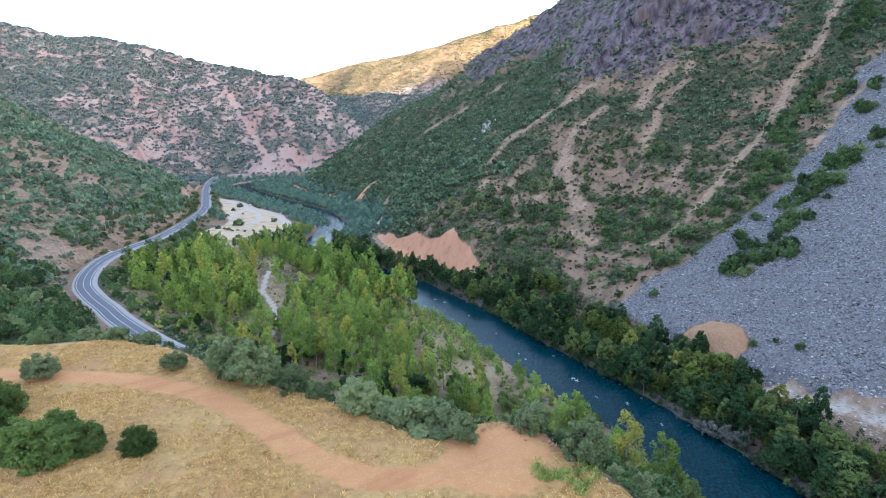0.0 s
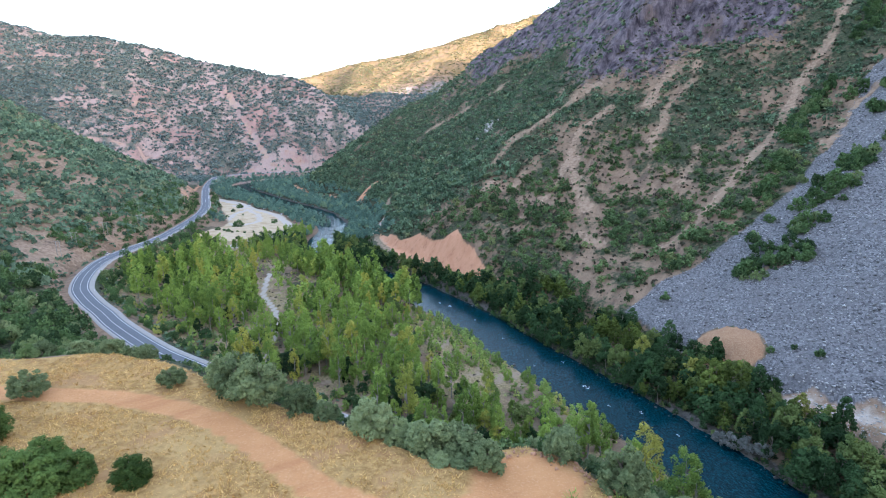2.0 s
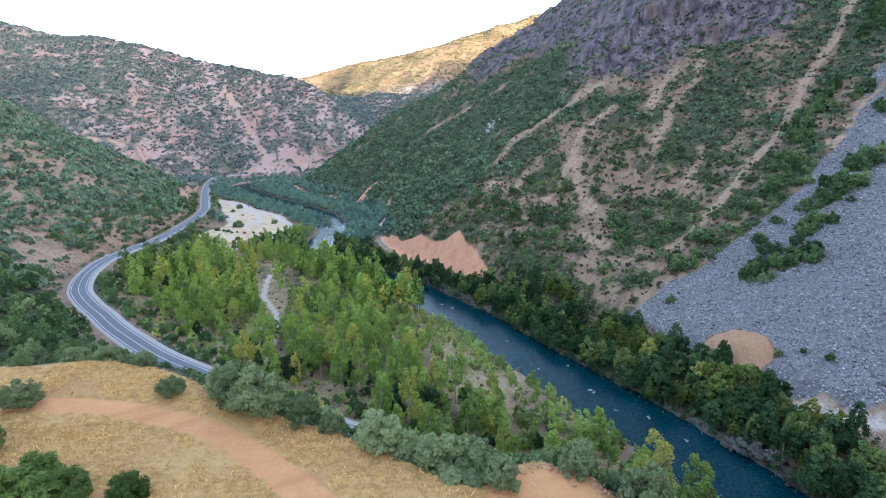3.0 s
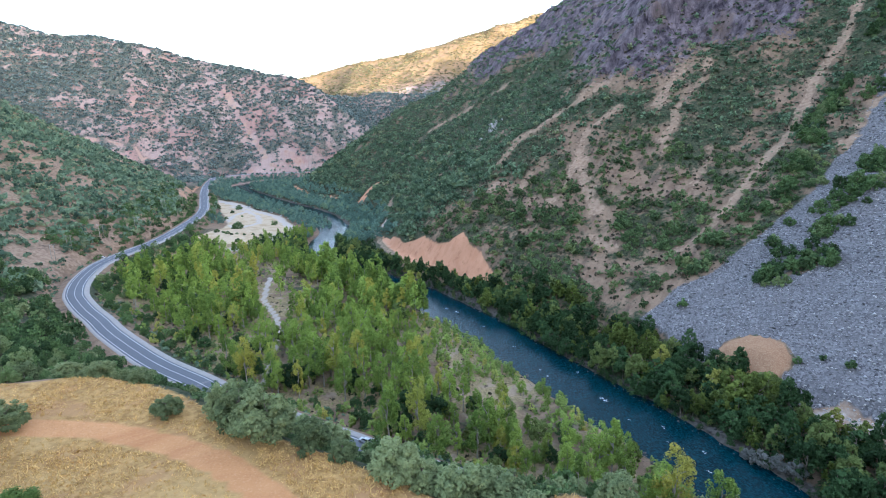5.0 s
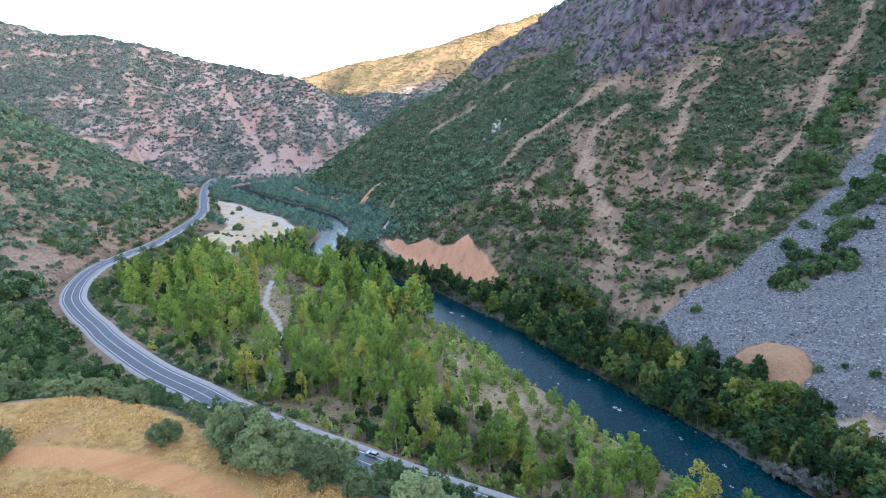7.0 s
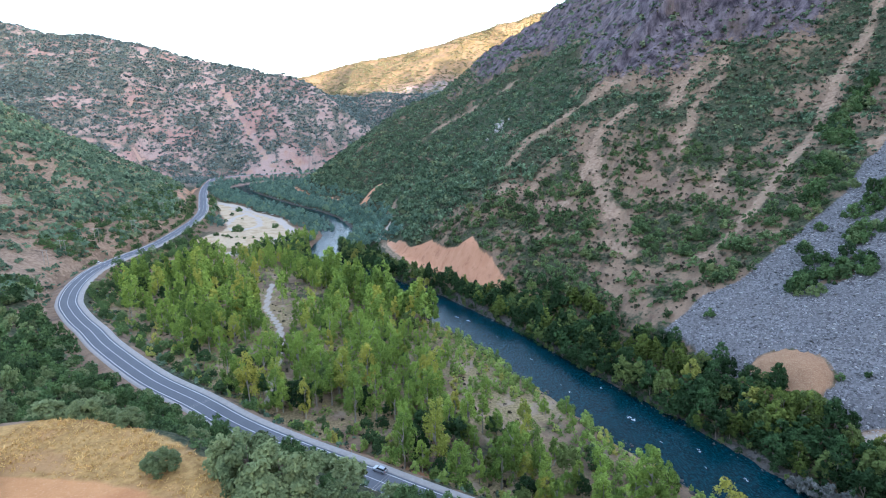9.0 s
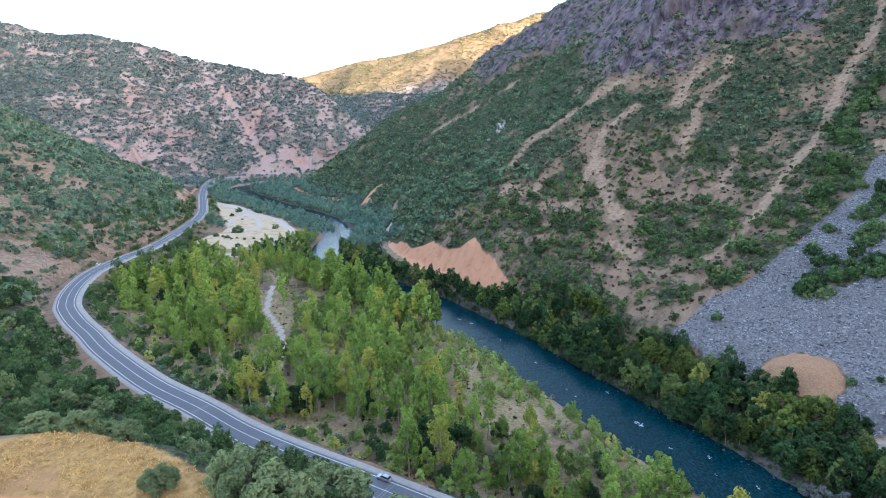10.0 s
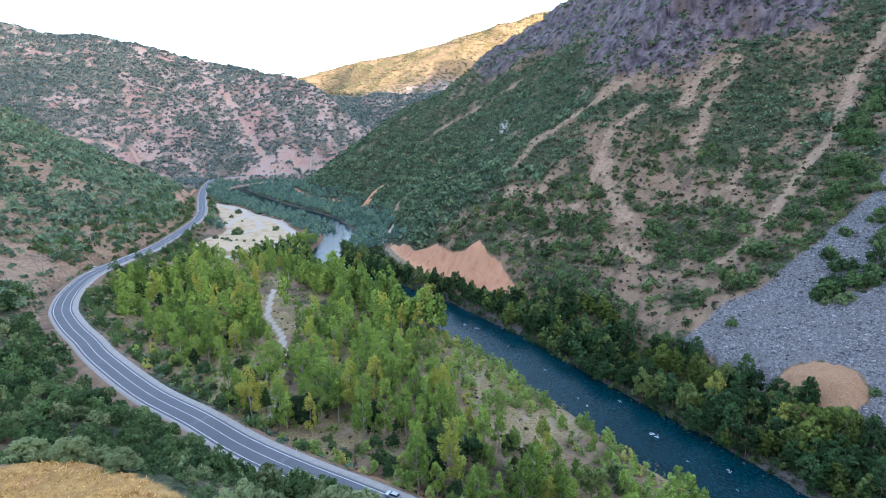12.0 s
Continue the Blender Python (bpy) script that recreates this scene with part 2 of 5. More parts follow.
def ground_material():
    k = Mat("ground_soil", 0.95, 0, 0.1)
    big, mid, fine, grit = k.noise(70, 5), k.noise(11, 5), k.noise(2.2, 5), k.noise(0.5, 3)
    edge = k.calc("SUBTRACT", k.calc("ADD", k.calc("MULTIPLY", mid, 0.5), k.calc("MULTIPLY", fine, 0.5)), 0.5)

    def mask(name, soft=0.9):
        return k.span(k.calc("ADD", k.attr(name), k.calc("MULTIPLY", edge, soft)), 0.38, 0.62)

    soil = k.mix(big, (0.165, 0.102, 0.068), (0.220, 0.150, 0.098))
    soil = k.mix(k.span(fine, 0.35, 0.7), soil, (0.270, 0.192, 0.132))
    # erosion streaks; their light and dark also paint the shading of ribs and gullies
    wash_shading = k.noise(4.5, 5, 0.62, (0.22, 1, 0.6, 48))
    soil = k.mix(k.span(wash_shading, 0.36, 0.66, 0, 0.85), soil, (0.310, 0.214, 0.142))
    soil = k.mix(k.span(k.noise(9, 5, 0.6, (0.2, 1, 0.6, 52)), 0.52, 0.70, 0, 0.8), soil, (0.105, 0.078, 0.060))
    # pink far soil, with haze painted in by paling it
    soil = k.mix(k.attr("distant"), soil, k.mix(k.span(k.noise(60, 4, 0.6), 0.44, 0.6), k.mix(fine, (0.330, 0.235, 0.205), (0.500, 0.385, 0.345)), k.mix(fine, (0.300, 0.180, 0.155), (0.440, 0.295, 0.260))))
    soil = k.mix(k.span(grit, 0.45, 0.75, 0, 0.5), soil, (0.117, 0.078, 0.058))
    # ground cover whose dark end paints the shadows in gaps between shrubs
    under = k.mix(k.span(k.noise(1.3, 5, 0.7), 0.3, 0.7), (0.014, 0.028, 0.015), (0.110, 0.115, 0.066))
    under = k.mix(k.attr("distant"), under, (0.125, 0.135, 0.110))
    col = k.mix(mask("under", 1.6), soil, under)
    ribs = k.noise(7, 6, 0.65, (1, 1, 0.3))
    rock = k.mix(k.span(ribs, 0.3, 0.7), (0.026, 0.021, 0.029), (0.215, 0.176, 0.190))
    rock = k.mix(k.span(k.noise(24, 4, 0.6, (1, 1, 0.4)), 0.48, 0.68, 0, 0.8), rock, (0.165, 0.120, 0.098))
    col = k.mix(mask("rock", 1.4), col, rock)
    pink = k.mix(k.noise(5, 5, 0.6, (1, 1, 0.3)), (0.440, 0.195, 0.105), (0.640, 0.355, 0.215))
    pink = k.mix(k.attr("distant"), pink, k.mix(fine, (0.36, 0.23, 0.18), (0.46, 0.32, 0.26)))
    pink = k.mix(k.span(k.noise(4.5, 6, 0.7, (1, 1, 0.4)), 0.50, 0.72, 0, 0.6), pink, (0.30, 0.135, 0.078))
    col = k.mix(mask("bare", 0.7), col, pink)
    tan = k.mix(fine, (0.345, 0.228, 0.150), (0.475, 0.340, 0.240))
    col = k.mix(k.calc("MULTIPLY", mask("tan", 2.2), k.span(fine, 0.3, 0.7, 0.25, 0.75)), col, tan)
    scree = k.mix(k.cells(0.7, "Color"), (0.055, 0.053, 0.056), (0.270, 0.262, 0.264))
    scree = k.mix(k.span(mid, 0.4, 0.7, 0, 0.5), scree, (0.148, 0.139, 0.139))
    col = k.mix(mask("scree", 0.5), col, scree)
    earth = k.mix(k.noise(2.2, 6, 0.7, (1, 1, 0.35)), (0.190, 0.095, 0.050), (0.490, 0.295, 0.172))
    earth = k.mix(k.span(grit, 0.42, 0.7), earth, (0.420, 0.262, 0.158))
    col = k.mix(mask("earth", 0.7), col, earth)
    straw = k.mix(k.span(k.noise(1.3, 8, 0.75), 0.25, 0.75), (0.215, 0.118, 0.040), (0.560, 0.350, 0.135))
    straw = k.mix(k.span(k.noise(6, 4), 0.5, 0.68, 0, 0.75), straw, (0.400, 0.225, 0.105))
    straw = k.mix(k.span(k.noise(14, 3), 0.52, 0.7, 0, 0.5), straw, (0.520, 0.350, 0.150))
    col = k.mix(mask("dry", 0.5), col, straw)
    dirt = k.mix(k.noise(2.5, 5), (0.450, 0.205, 0.080), (0.610, 0.320, 0.145))
    dirt = k.mix(k.span(k.noise(0.35, 4, 0.7), 0.5, 0.72, 0, 0.6), dirt, (0.660, 0.400, 0.220))
    dirt = k.mix(k.span(k.noise(5, 4, 0.6, (0.25, 1, 1, 35)), 0.52, 0.68, 0, 0.5), dirt, (0.390, 0.165, 0.070))
    col = k.mix(mask("dirt", 0.35), col, dirt)
    meadow = k.mix(fine, (0.46, 0.345, 0.220), (0.60, 0.480, 0.335))
    meadow = k.mix(k.span(k.noise(9, 5, 0.6), 0.46, 0.66, 0, 0.8), meadow, (0.400, 0.290, 0.165))
    meadow = k.mix(k.span(k.noise(2.5, 5, 0.7), 0.55, 0.72, 0, 0.6), meadow, (0.300, 0.235, 0.130))
    col = k.mix(mask("field", 0.4), col, meadow)
    turf = k.mix(k.span(k.noise(0.9, 6, 0.75), 0.3, 0.7), (0.150, 0.125, 0.058), (0.450, 0.335, 0.190))
    turf = k.mix(k.span(k.noise(8, 4), 0.5, 0.62, 0, 0.8), turf, k.mix(fine, (0.300, 0.205, 0.140), (0.450, 0.350, 0.270)))
    col = k.mix(mask("grass", 0.8), col, turf)
    pale = k.mix(fine, (0.400, 0.340, 0.280), (0.560, 0.490, 0.420))
    col = k.mix(mask("pale", 0.35), col, pale)
    wet = k.mix(k.cells(0.9, "Color"), (0.055, 0.051, 0.043), (0.156, 0.140, 0.121))
    col = k.mix(mask("gravel", 0.5), col, wet)
    k.paint(col)
    crag = k.calc("MULTIPLY", k.calc("MULTIPLY", ribs, k.attr("rock")), 9.0)
    lumps = k.calc("ADD", k.calc("MULTIPLY", fine, 0.6), k.calc("MULTIPLY", grit, 0.4))
    k.bump(k.calc("ADD", lumps, crag), 0.8, 0.5)
    return k.m


def leaf_material(name, dark, light, odd, stuff=False, odd_from=0.8, spread=1.0):
    """Leaves: one tint a plant, a little of its own for every spray."""
    k = Mat(name, 0.75, 0, 0.06)
    plant = k.attr("tint") if stuff else k.lot()
    leaf = k.attr("leaf")
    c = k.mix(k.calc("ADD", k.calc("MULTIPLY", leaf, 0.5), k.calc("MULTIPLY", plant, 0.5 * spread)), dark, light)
    c = k.mix(k.span(k.calc("FRACT", k.calc("MULTIPLY", plant, 7.31)), odd_from, min(1.0, odd_from + 0.12), 0, 0.6), c, odd)
    k.paint(c)
    tr = k.t.nodes.new("ShaderNodeBsdfTranslucent")
    k.put(tr.inputs["Color"], c)
    mx = k.t.nodes.new("ShaderNodeMixShader")
    mx.inputs[0].default_value = 0.15
    k.t.links.new(k.b.outputs[0], mx.inputs[1])
    k.t.links.new(tr.outputs[0], mx.inputs[2])
    k.t.links.new(mx.outputs[0], k.t.nodes["Material Output"].inputs["Surface"])
    return k.m


def water_material():
    k = Mat("river_water", 0.08, 0, 0.20)
    k.b.inputs["IOR"].default_value = 1.33
    flow = k.noise(7, 5, 0.6, (1.6, 0.6, 1, 28))
    c = k.mix(flow, (0.0005, 0.006, 0.011), (0.0010, 0.026, 0.036))
    # ripple sparkle and light crests, painted as paler flecks
    fleck = k.noise(0.8, 6, 0.75, (1.7, 0.6, 1, 28))
    c = k.mix(k.span(fleck, 0.46, 0.66, 0, 0.9), c, (0.004, 0.070, 0.090))
    k.paint(k.mix(k.span(k.noise(0.55, 5, 0.8, (1.5, 0.7, 1, 20)), 0.60, 0.74), c, (0.09, 0.24, 0.28)))
    rip = k.calc("ADD", k.noise(2.4, 4, 0.6, (1.5, 0.7, 1, 28)), k.calc("MULTIPLY", k.noise(0.8, 5, 0.7, (1.5, 0.7, 1, 28)), 0.8))
    k.bump(rip, 0.34, 0.3)
    return k.m


MAT_GROUND, MAT_WATER = ground_material(), water_material()


def asphalt_material():
    k = Mat("asphalt", 0.85, 0, 0.3)
    c = k.mix(k.noise(9, 4, 0.6), (0.112, 0.118, 0.134), (0.155, 0.162, 0.178))
    c = k.mix(k.span(k.noise(0.4, 4), 0.4, 0.7, 0, 0.4), c, (0.085, 0.09, 0.10))
    k.paint(c)
    k.bump(k.noise(0.06, 2), 0.3, 0.02)
    return k.m


MAT_ASPHALT = asphalt_material()
MAT_LINE = plain("road_paint", (0.62, 0.62, 0.6), 0.6, size=0.8, vary=0.14)
MAT_SHOULDER = plain("shoulder_gravel", (0.34, 0.315, 0.29), 0.95, size=1.2, vary=0.3, bump=0.05)
MAT_BARK = plain("bark", (0.24, 0.20, 0.16), 0.9, size=0.7, vary=0.45, bump=0.05)
MAT_PALE_BARK = plain("pale_bark", (0.30, 0.275, 0.23), 0.85, size=0.9, vary=0.4, bump=0.04)
def stone_material():
    k = Mat("scree_stone", 0.9, 0, 0.3)
    each = k.t.nodes.new("ShaderNodeNewGeometry").outputs["Random Per Island"]
    c = k.mix(each, (0.070, 0.068, 0.070), (0.47, 0.46, 0.455))
    k.paint(k.mix(k.span(k.noise(0.6, 4), 0.4, 0.75, 0, 0.5), c, (0.13, 0.122, 0.118)))
    k.bump(k.noise(0.3, 3), 0.5, 0.05)
    return k.m


MAT_STONE = stone_material()
MAT_PALE_STONE = plain("pale_stone", (0.44, 0.42, 0.395), 0.9, size=1.2, vary=0.25, bump=0.05)
MAT_WET_STONE = plain("wet_stone", (0.085, 0.080, 0.074), 0.6, size=0.7, vary=0.5, bump=0.05)
MAT_RED_STONE = plain("red_stone", (0.46, 0.25, 0.155), 0.9, size=0.5, vary=0.35, bump=0.05)
MAT_FOAM = plain("white_water", (0.62, 0.68, 0.70), 0.7, size=0.8, vary=0.15, bump=0.1)
GREEN = {  # dark, light, odd
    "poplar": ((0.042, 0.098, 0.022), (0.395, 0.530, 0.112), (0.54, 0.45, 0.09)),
    # bank: dark green, its near-black end paints deep shade in and under the trees
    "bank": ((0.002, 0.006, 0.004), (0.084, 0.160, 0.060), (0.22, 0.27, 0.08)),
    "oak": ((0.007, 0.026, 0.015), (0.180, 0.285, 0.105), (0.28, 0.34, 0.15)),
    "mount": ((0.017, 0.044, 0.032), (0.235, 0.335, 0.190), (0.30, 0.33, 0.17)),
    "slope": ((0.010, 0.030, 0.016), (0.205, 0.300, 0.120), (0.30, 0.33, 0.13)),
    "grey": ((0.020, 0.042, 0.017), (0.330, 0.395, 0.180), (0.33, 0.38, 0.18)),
    "bush": ((0.014, 0.034, 0.008), (0.180, 0.270, 0.070), (0.18, 0.27, 0.07)),
    # far: greyed, blued and lifted to paint haze over distant scrub
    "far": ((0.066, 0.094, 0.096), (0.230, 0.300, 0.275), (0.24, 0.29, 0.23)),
    "sunny": ((0.095, 0.095, 0.050), (0.260, 0.240, 0.130), (0.28, 0.24, 0.13)),
    "olive": ((0.008, 0.022, 0.006), (0.235, 0.300, 0.070), (0.42, 0.40, 0.10)),
    # woods: blue tint and raised dark end paint the haze at the far bend
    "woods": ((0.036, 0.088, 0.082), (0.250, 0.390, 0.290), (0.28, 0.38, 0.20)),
    # hill: oak green, lightened and blued as painted haze
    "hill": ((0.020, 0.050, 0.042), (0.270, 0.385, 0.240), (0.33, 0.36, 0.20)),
    "brush": ((0.030, 0.030, 0.022), (0.150, 0.140, 0.095), (0.20, 0.16, 0.11)),
    "dry": ((0.105, 0.108, 0.095), (0.33, 0.335, 0.305), (0.34, 0.34, 0.31)),
    "willow": ((0.08, 0.140, 0.038), (0.42, 0.54, 0.14), (0.56, 0.46, 0.12)),
}
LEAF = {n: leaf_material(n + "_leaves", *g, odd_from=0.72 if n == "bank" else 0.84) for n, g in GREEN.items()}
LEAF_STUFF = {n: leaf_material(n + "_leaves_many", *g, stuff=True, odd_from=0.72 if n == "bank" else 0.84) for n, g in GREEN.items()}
MAT_STRAW = leaf_material("straw", (0.44, 0.26, 0.08), (0.82, 0.56, 0.23), (0.66, 0.44, 0.19), stuff=True)


# ---- helpers for things ----
def mesh_of(name, verts, faces, material, smooth_shade=False):
    me = bpy.data.meshes.new(name)
    me.from_pydata([tuple(v) for v in verts], [], [tuple(f) for f in faces])
    for m in material if isinstance(material, (list, tuple)) else [material]:
        me.materials.append(m)
    if smooth_shade:
        me.polygons.foreach_set("use_smooth", [True] * len(me.polygons))
    return me


def bm_mesh(name, bm, material, smooth_shade=False):
    me = bpy.data.meshes.new(name)
    bm.to_mesh(me)
    bm.free()
    me.materials.append(material)
    if smooth_shade:
        me.polygons.foreach_set("use_smooth", [True] * len(me.polygons))
    return me


def part(name, me, parent, label=""):
    ob = new(name, me)
    ob.parent = parent
    return tagged(ob, label)


def box(bm, m, sx, sy, sz, bevel=0.0):
    made = bmesh.ops.create_cube(bm, size=1.0, matrix=m @ Matrix.Diagonal((sx, sy, sz, 1)))
    if bevel:
        edges = {e for v in made["verts"] for e in v.link_edges}
        bmesh.ops.bevel(bm, geom=list(edges), offset=bevel, segments=2, affect="EDGES", profile=0.5)


def tube(bm, a, b, r0, r1, sides=8):
    a, b = Vector(a), Vector(b)
    turn = (b - a).to_track_quat("Z", "Y").to_matrix().to_4x4()
    bmesh.ops.create_cone(bm, cap_ends=True, segments=sides, radius1=r0, radius2=r1, depth=(b - a).length,
                          matrix=Matrix.Translation((a + b) / 2) @ turn)


# ---- the ground: one sheet, fine by the camera, coarse to the horizon ----
def steps(start, stop, first, grow):
    out, d = [start], first
    while out[-1] < stop:
        out.append(out[-1] + d)
        d *= grow
    return out


xs = np.array([-v for v in steps(280, 4200, 3.2, 1.02)][::-1] + list(np.arange(-277, 252, 2.6)) + steps(252, 4200, 3.0, 1.05))
ys = np.array([-v for v in steps(30, 3600, 5, 1.10)][::-1] + list(np.arange(-24, 40, 4)) + list(np.arange(40, 430, 2.4)) + steps(430, 4300, 2.6, 1.0105))
GX, GY = np.meshgrid(xs, ys)
gx, gy = GX.ravel(), GY.ravel()
gz = ground(gx, gy)


def seat(x, y):
    """The height of the sheet itself at x, y, for what stands on it."""
    x, y = np.clip(np.asarray(x, float), xs[0], xs[-1] - 1e-3), np.clip(np.asarray(y, float), ys[0], ys[-1] - 1e-3)
    i, j = np.searchsorted(xs, x, "right") - 1, np.searchsorted(ys, y, "right") - 1
    u, v = (x - xs[i]) / (xs[i + 1] - xs[i]), (y - ys[j]) / (ys[j + 1] - ys[j])
    g = gz.reshape(len(ys), len(xs))
    return (g[j, i] * (1 - u) + g[j, i + 1] * u) * (1 - v) + (g[j + 1, i] * (1 - u) + g[j + 1, i + 1] * u) * v

SCREE = [(84, 262), (104, 274), (125, 276), (150, 285), (177, 295), (208, 321), (255, 368), (290, 384), (340, 380), (300, 240), (190, 130), (143, 158), (127, 174), (110, 196), (96, 226)]
FIELD = [(-325, 796), (-281, 738), (-239, 690), (-185, 622), (-146, 562), (-135, 530), (-147, 506), (-157, 482), (-169, 446), (-197, 470), (-225, 498), (-222, 528), (-216, 548), (-247, 639), (-292, 730)]
TRACK = [(-140, 95), (-80, 94), (-71, 94), (-57, 93), (-46, 89), (-36, 83), (-29, 77), (-22, 70), (-17, 66), (-10, 62), (-4, 62), (4, 64)]
PATH = [(-120, 375), (-116, 354), (-109, 325), (-94, 297), (-90, 285), (-84, 262), (-81, 241), (-76, 218)]
CUT = [(-50, 440), (-34, 406), (-20, 379), (-6, 359), (8, 346), (24, 335), (40, 318), (28, 335), (22, 347), (18, 359), (11, 370), (8, 388), (-2, 387), (-11, 398), (-20, 415), (-35, 428), (-51, 468), (-60, 500)]
FAR_TRACK = [(-66, 490), (-63, 512), (-60, 537)]
CUT_TRACK = [(40, 318), (28, 330), (8, 343), (-6, 355), (-20, 374), (-34, 401), (-49, 436), (-58, 470), (-63, 505), (-61, 537), (-56, 548)]
# bare streaks and chutes that run down the slopes: their line and their half width
TAN_LINES = [([(310, 466), (286, 440), (273, 427), (262, 419), (251, 414), (234, 396), (221, 382), (203, 362), (188, 351), (176, 342), (161, 328), (149, 317), (138, 310), (126, 303), (116, 301)], 2.3),
             ([(192, 452), (180, 436), (166, 425), (156, 416), (149, 406), (140, 396)], 2.6), ([(176, 460), (160, 446), (146, 430)], 4.2), ([(140, 391), (134, 380), (130, 372)], 1.6),
             ([(123, 441), (115, 440), (102, 437), (91, 425)], 2.2), ([(91, 425), (88, 400), (86, 376), (87, 358)], 3.8), ([(89, 414), (73, 389), (56, 376), (51, 367)], 3.2),
             ([(160, 372), (153, 362), (146, 353), (138, 345)], 2.6), ([(125, 481), (108, 482), (90, 477), (71, 467), (53, 469), (39, 456)], 3.6), ([(58, 425), (48, 412)], 2.4), ([(36, 428), (28, 420)], 3.2),
             ([(79, 337), (87, 322)], 2.6), ([(259, 355), (247, 354), (232, 340), (219, 328), (211, 324)], 2.6), ([(71, 702), (46, 708), (6, 742), (-37, 740)], 4.0), ([(-39, 620), (-56, 609), (-60, 586), (-61, 560)], 3.0),
             ([(-455, 1229), (-411, 1174), (-371, 1125), (-333, 1077), (-316, 1066)], 3.4), ([(-517, 1089), (-471, 1058), (-436, 1044)], 2.2), ([(-628, 1190), (-600, 1150), (-585, 1110)], 2.0),
             ([(-252, 338), (-262, 368), (-258, 395)], 8.0), ([(-273, 461), (-272, 492), (-262, 520), (-262, 561)], 4.5), ([(-262, 430), (-256, 441)], 4.0), ([(120, 186), (134, 171), (152, 156), (175, 138)], 4.5)]
BARE_LINES = [([(-100, 666), (-95, 676), (-89, 691)], 5.0), ([(-238, 895), (-200, 815), (-177, 780), (-156, 752), (-142, 735)], 3.6),
              ([(-628, 1024), (-601, 1026), (-576, 1034), (-550, 1038), (-531, 1047)], 5.0), ([(-412, 985), (-398, 1040), (-355, 1050), (-322, 1066), (-280, 1076)], 4.0),
              ([(-306, 1092), (-272, 1086)], 6.0), ([(-300, 655), (-322, 705), (-345, 770), (-372, 840), (-392, 930)], 4.5), ([(-16, 172), (-34, 181), (-46, 188)], 2.5)]
MOUND = (107.5, 214)


def inside(x, y, poly):
    hit = np.zeros(x.shape, bool)
    for k in range(len(poly)):
        (ax, ay), (bx, by) = poly[k], poly[k - 1]
        cross = ((ay > y) != (by > y)) & (x < (bx - ax) * (y - ay) / (by - ay + 1e-9) + ax)
        hit ^= cross
    return hit


def blob(x, y, poly, soft):
    """1 inside an outline, 0 outside, with a soft edge."""
    d, _, _ = along(x, y, list(poly) + [poly[0]])
    return np.clip(0.5 + (np.where(inside(x, y, poly), d, -d) + 0.5 * soft * fbm(x, y, 3 * soft, 3, 86)) / soft, 0, 1)


def streak(x, y, lines, soft=1.0):
    m = np.zeros(x.shape)
    for line, half in lines:
        d = along(x, y, line)[0] + half * (1.1 * fbm(x, y, 14, 4, 88) + 0.9 * fbm(x, y, 4.5, 2, 89))
        m = np.maximum(m, np.clip(1.0 - d / (2 * half * soft), 0, 1))
    return m * np.clip(0.86 + 1.0 * fbm(x, y, 9, 3, 96), 0.1, 1)


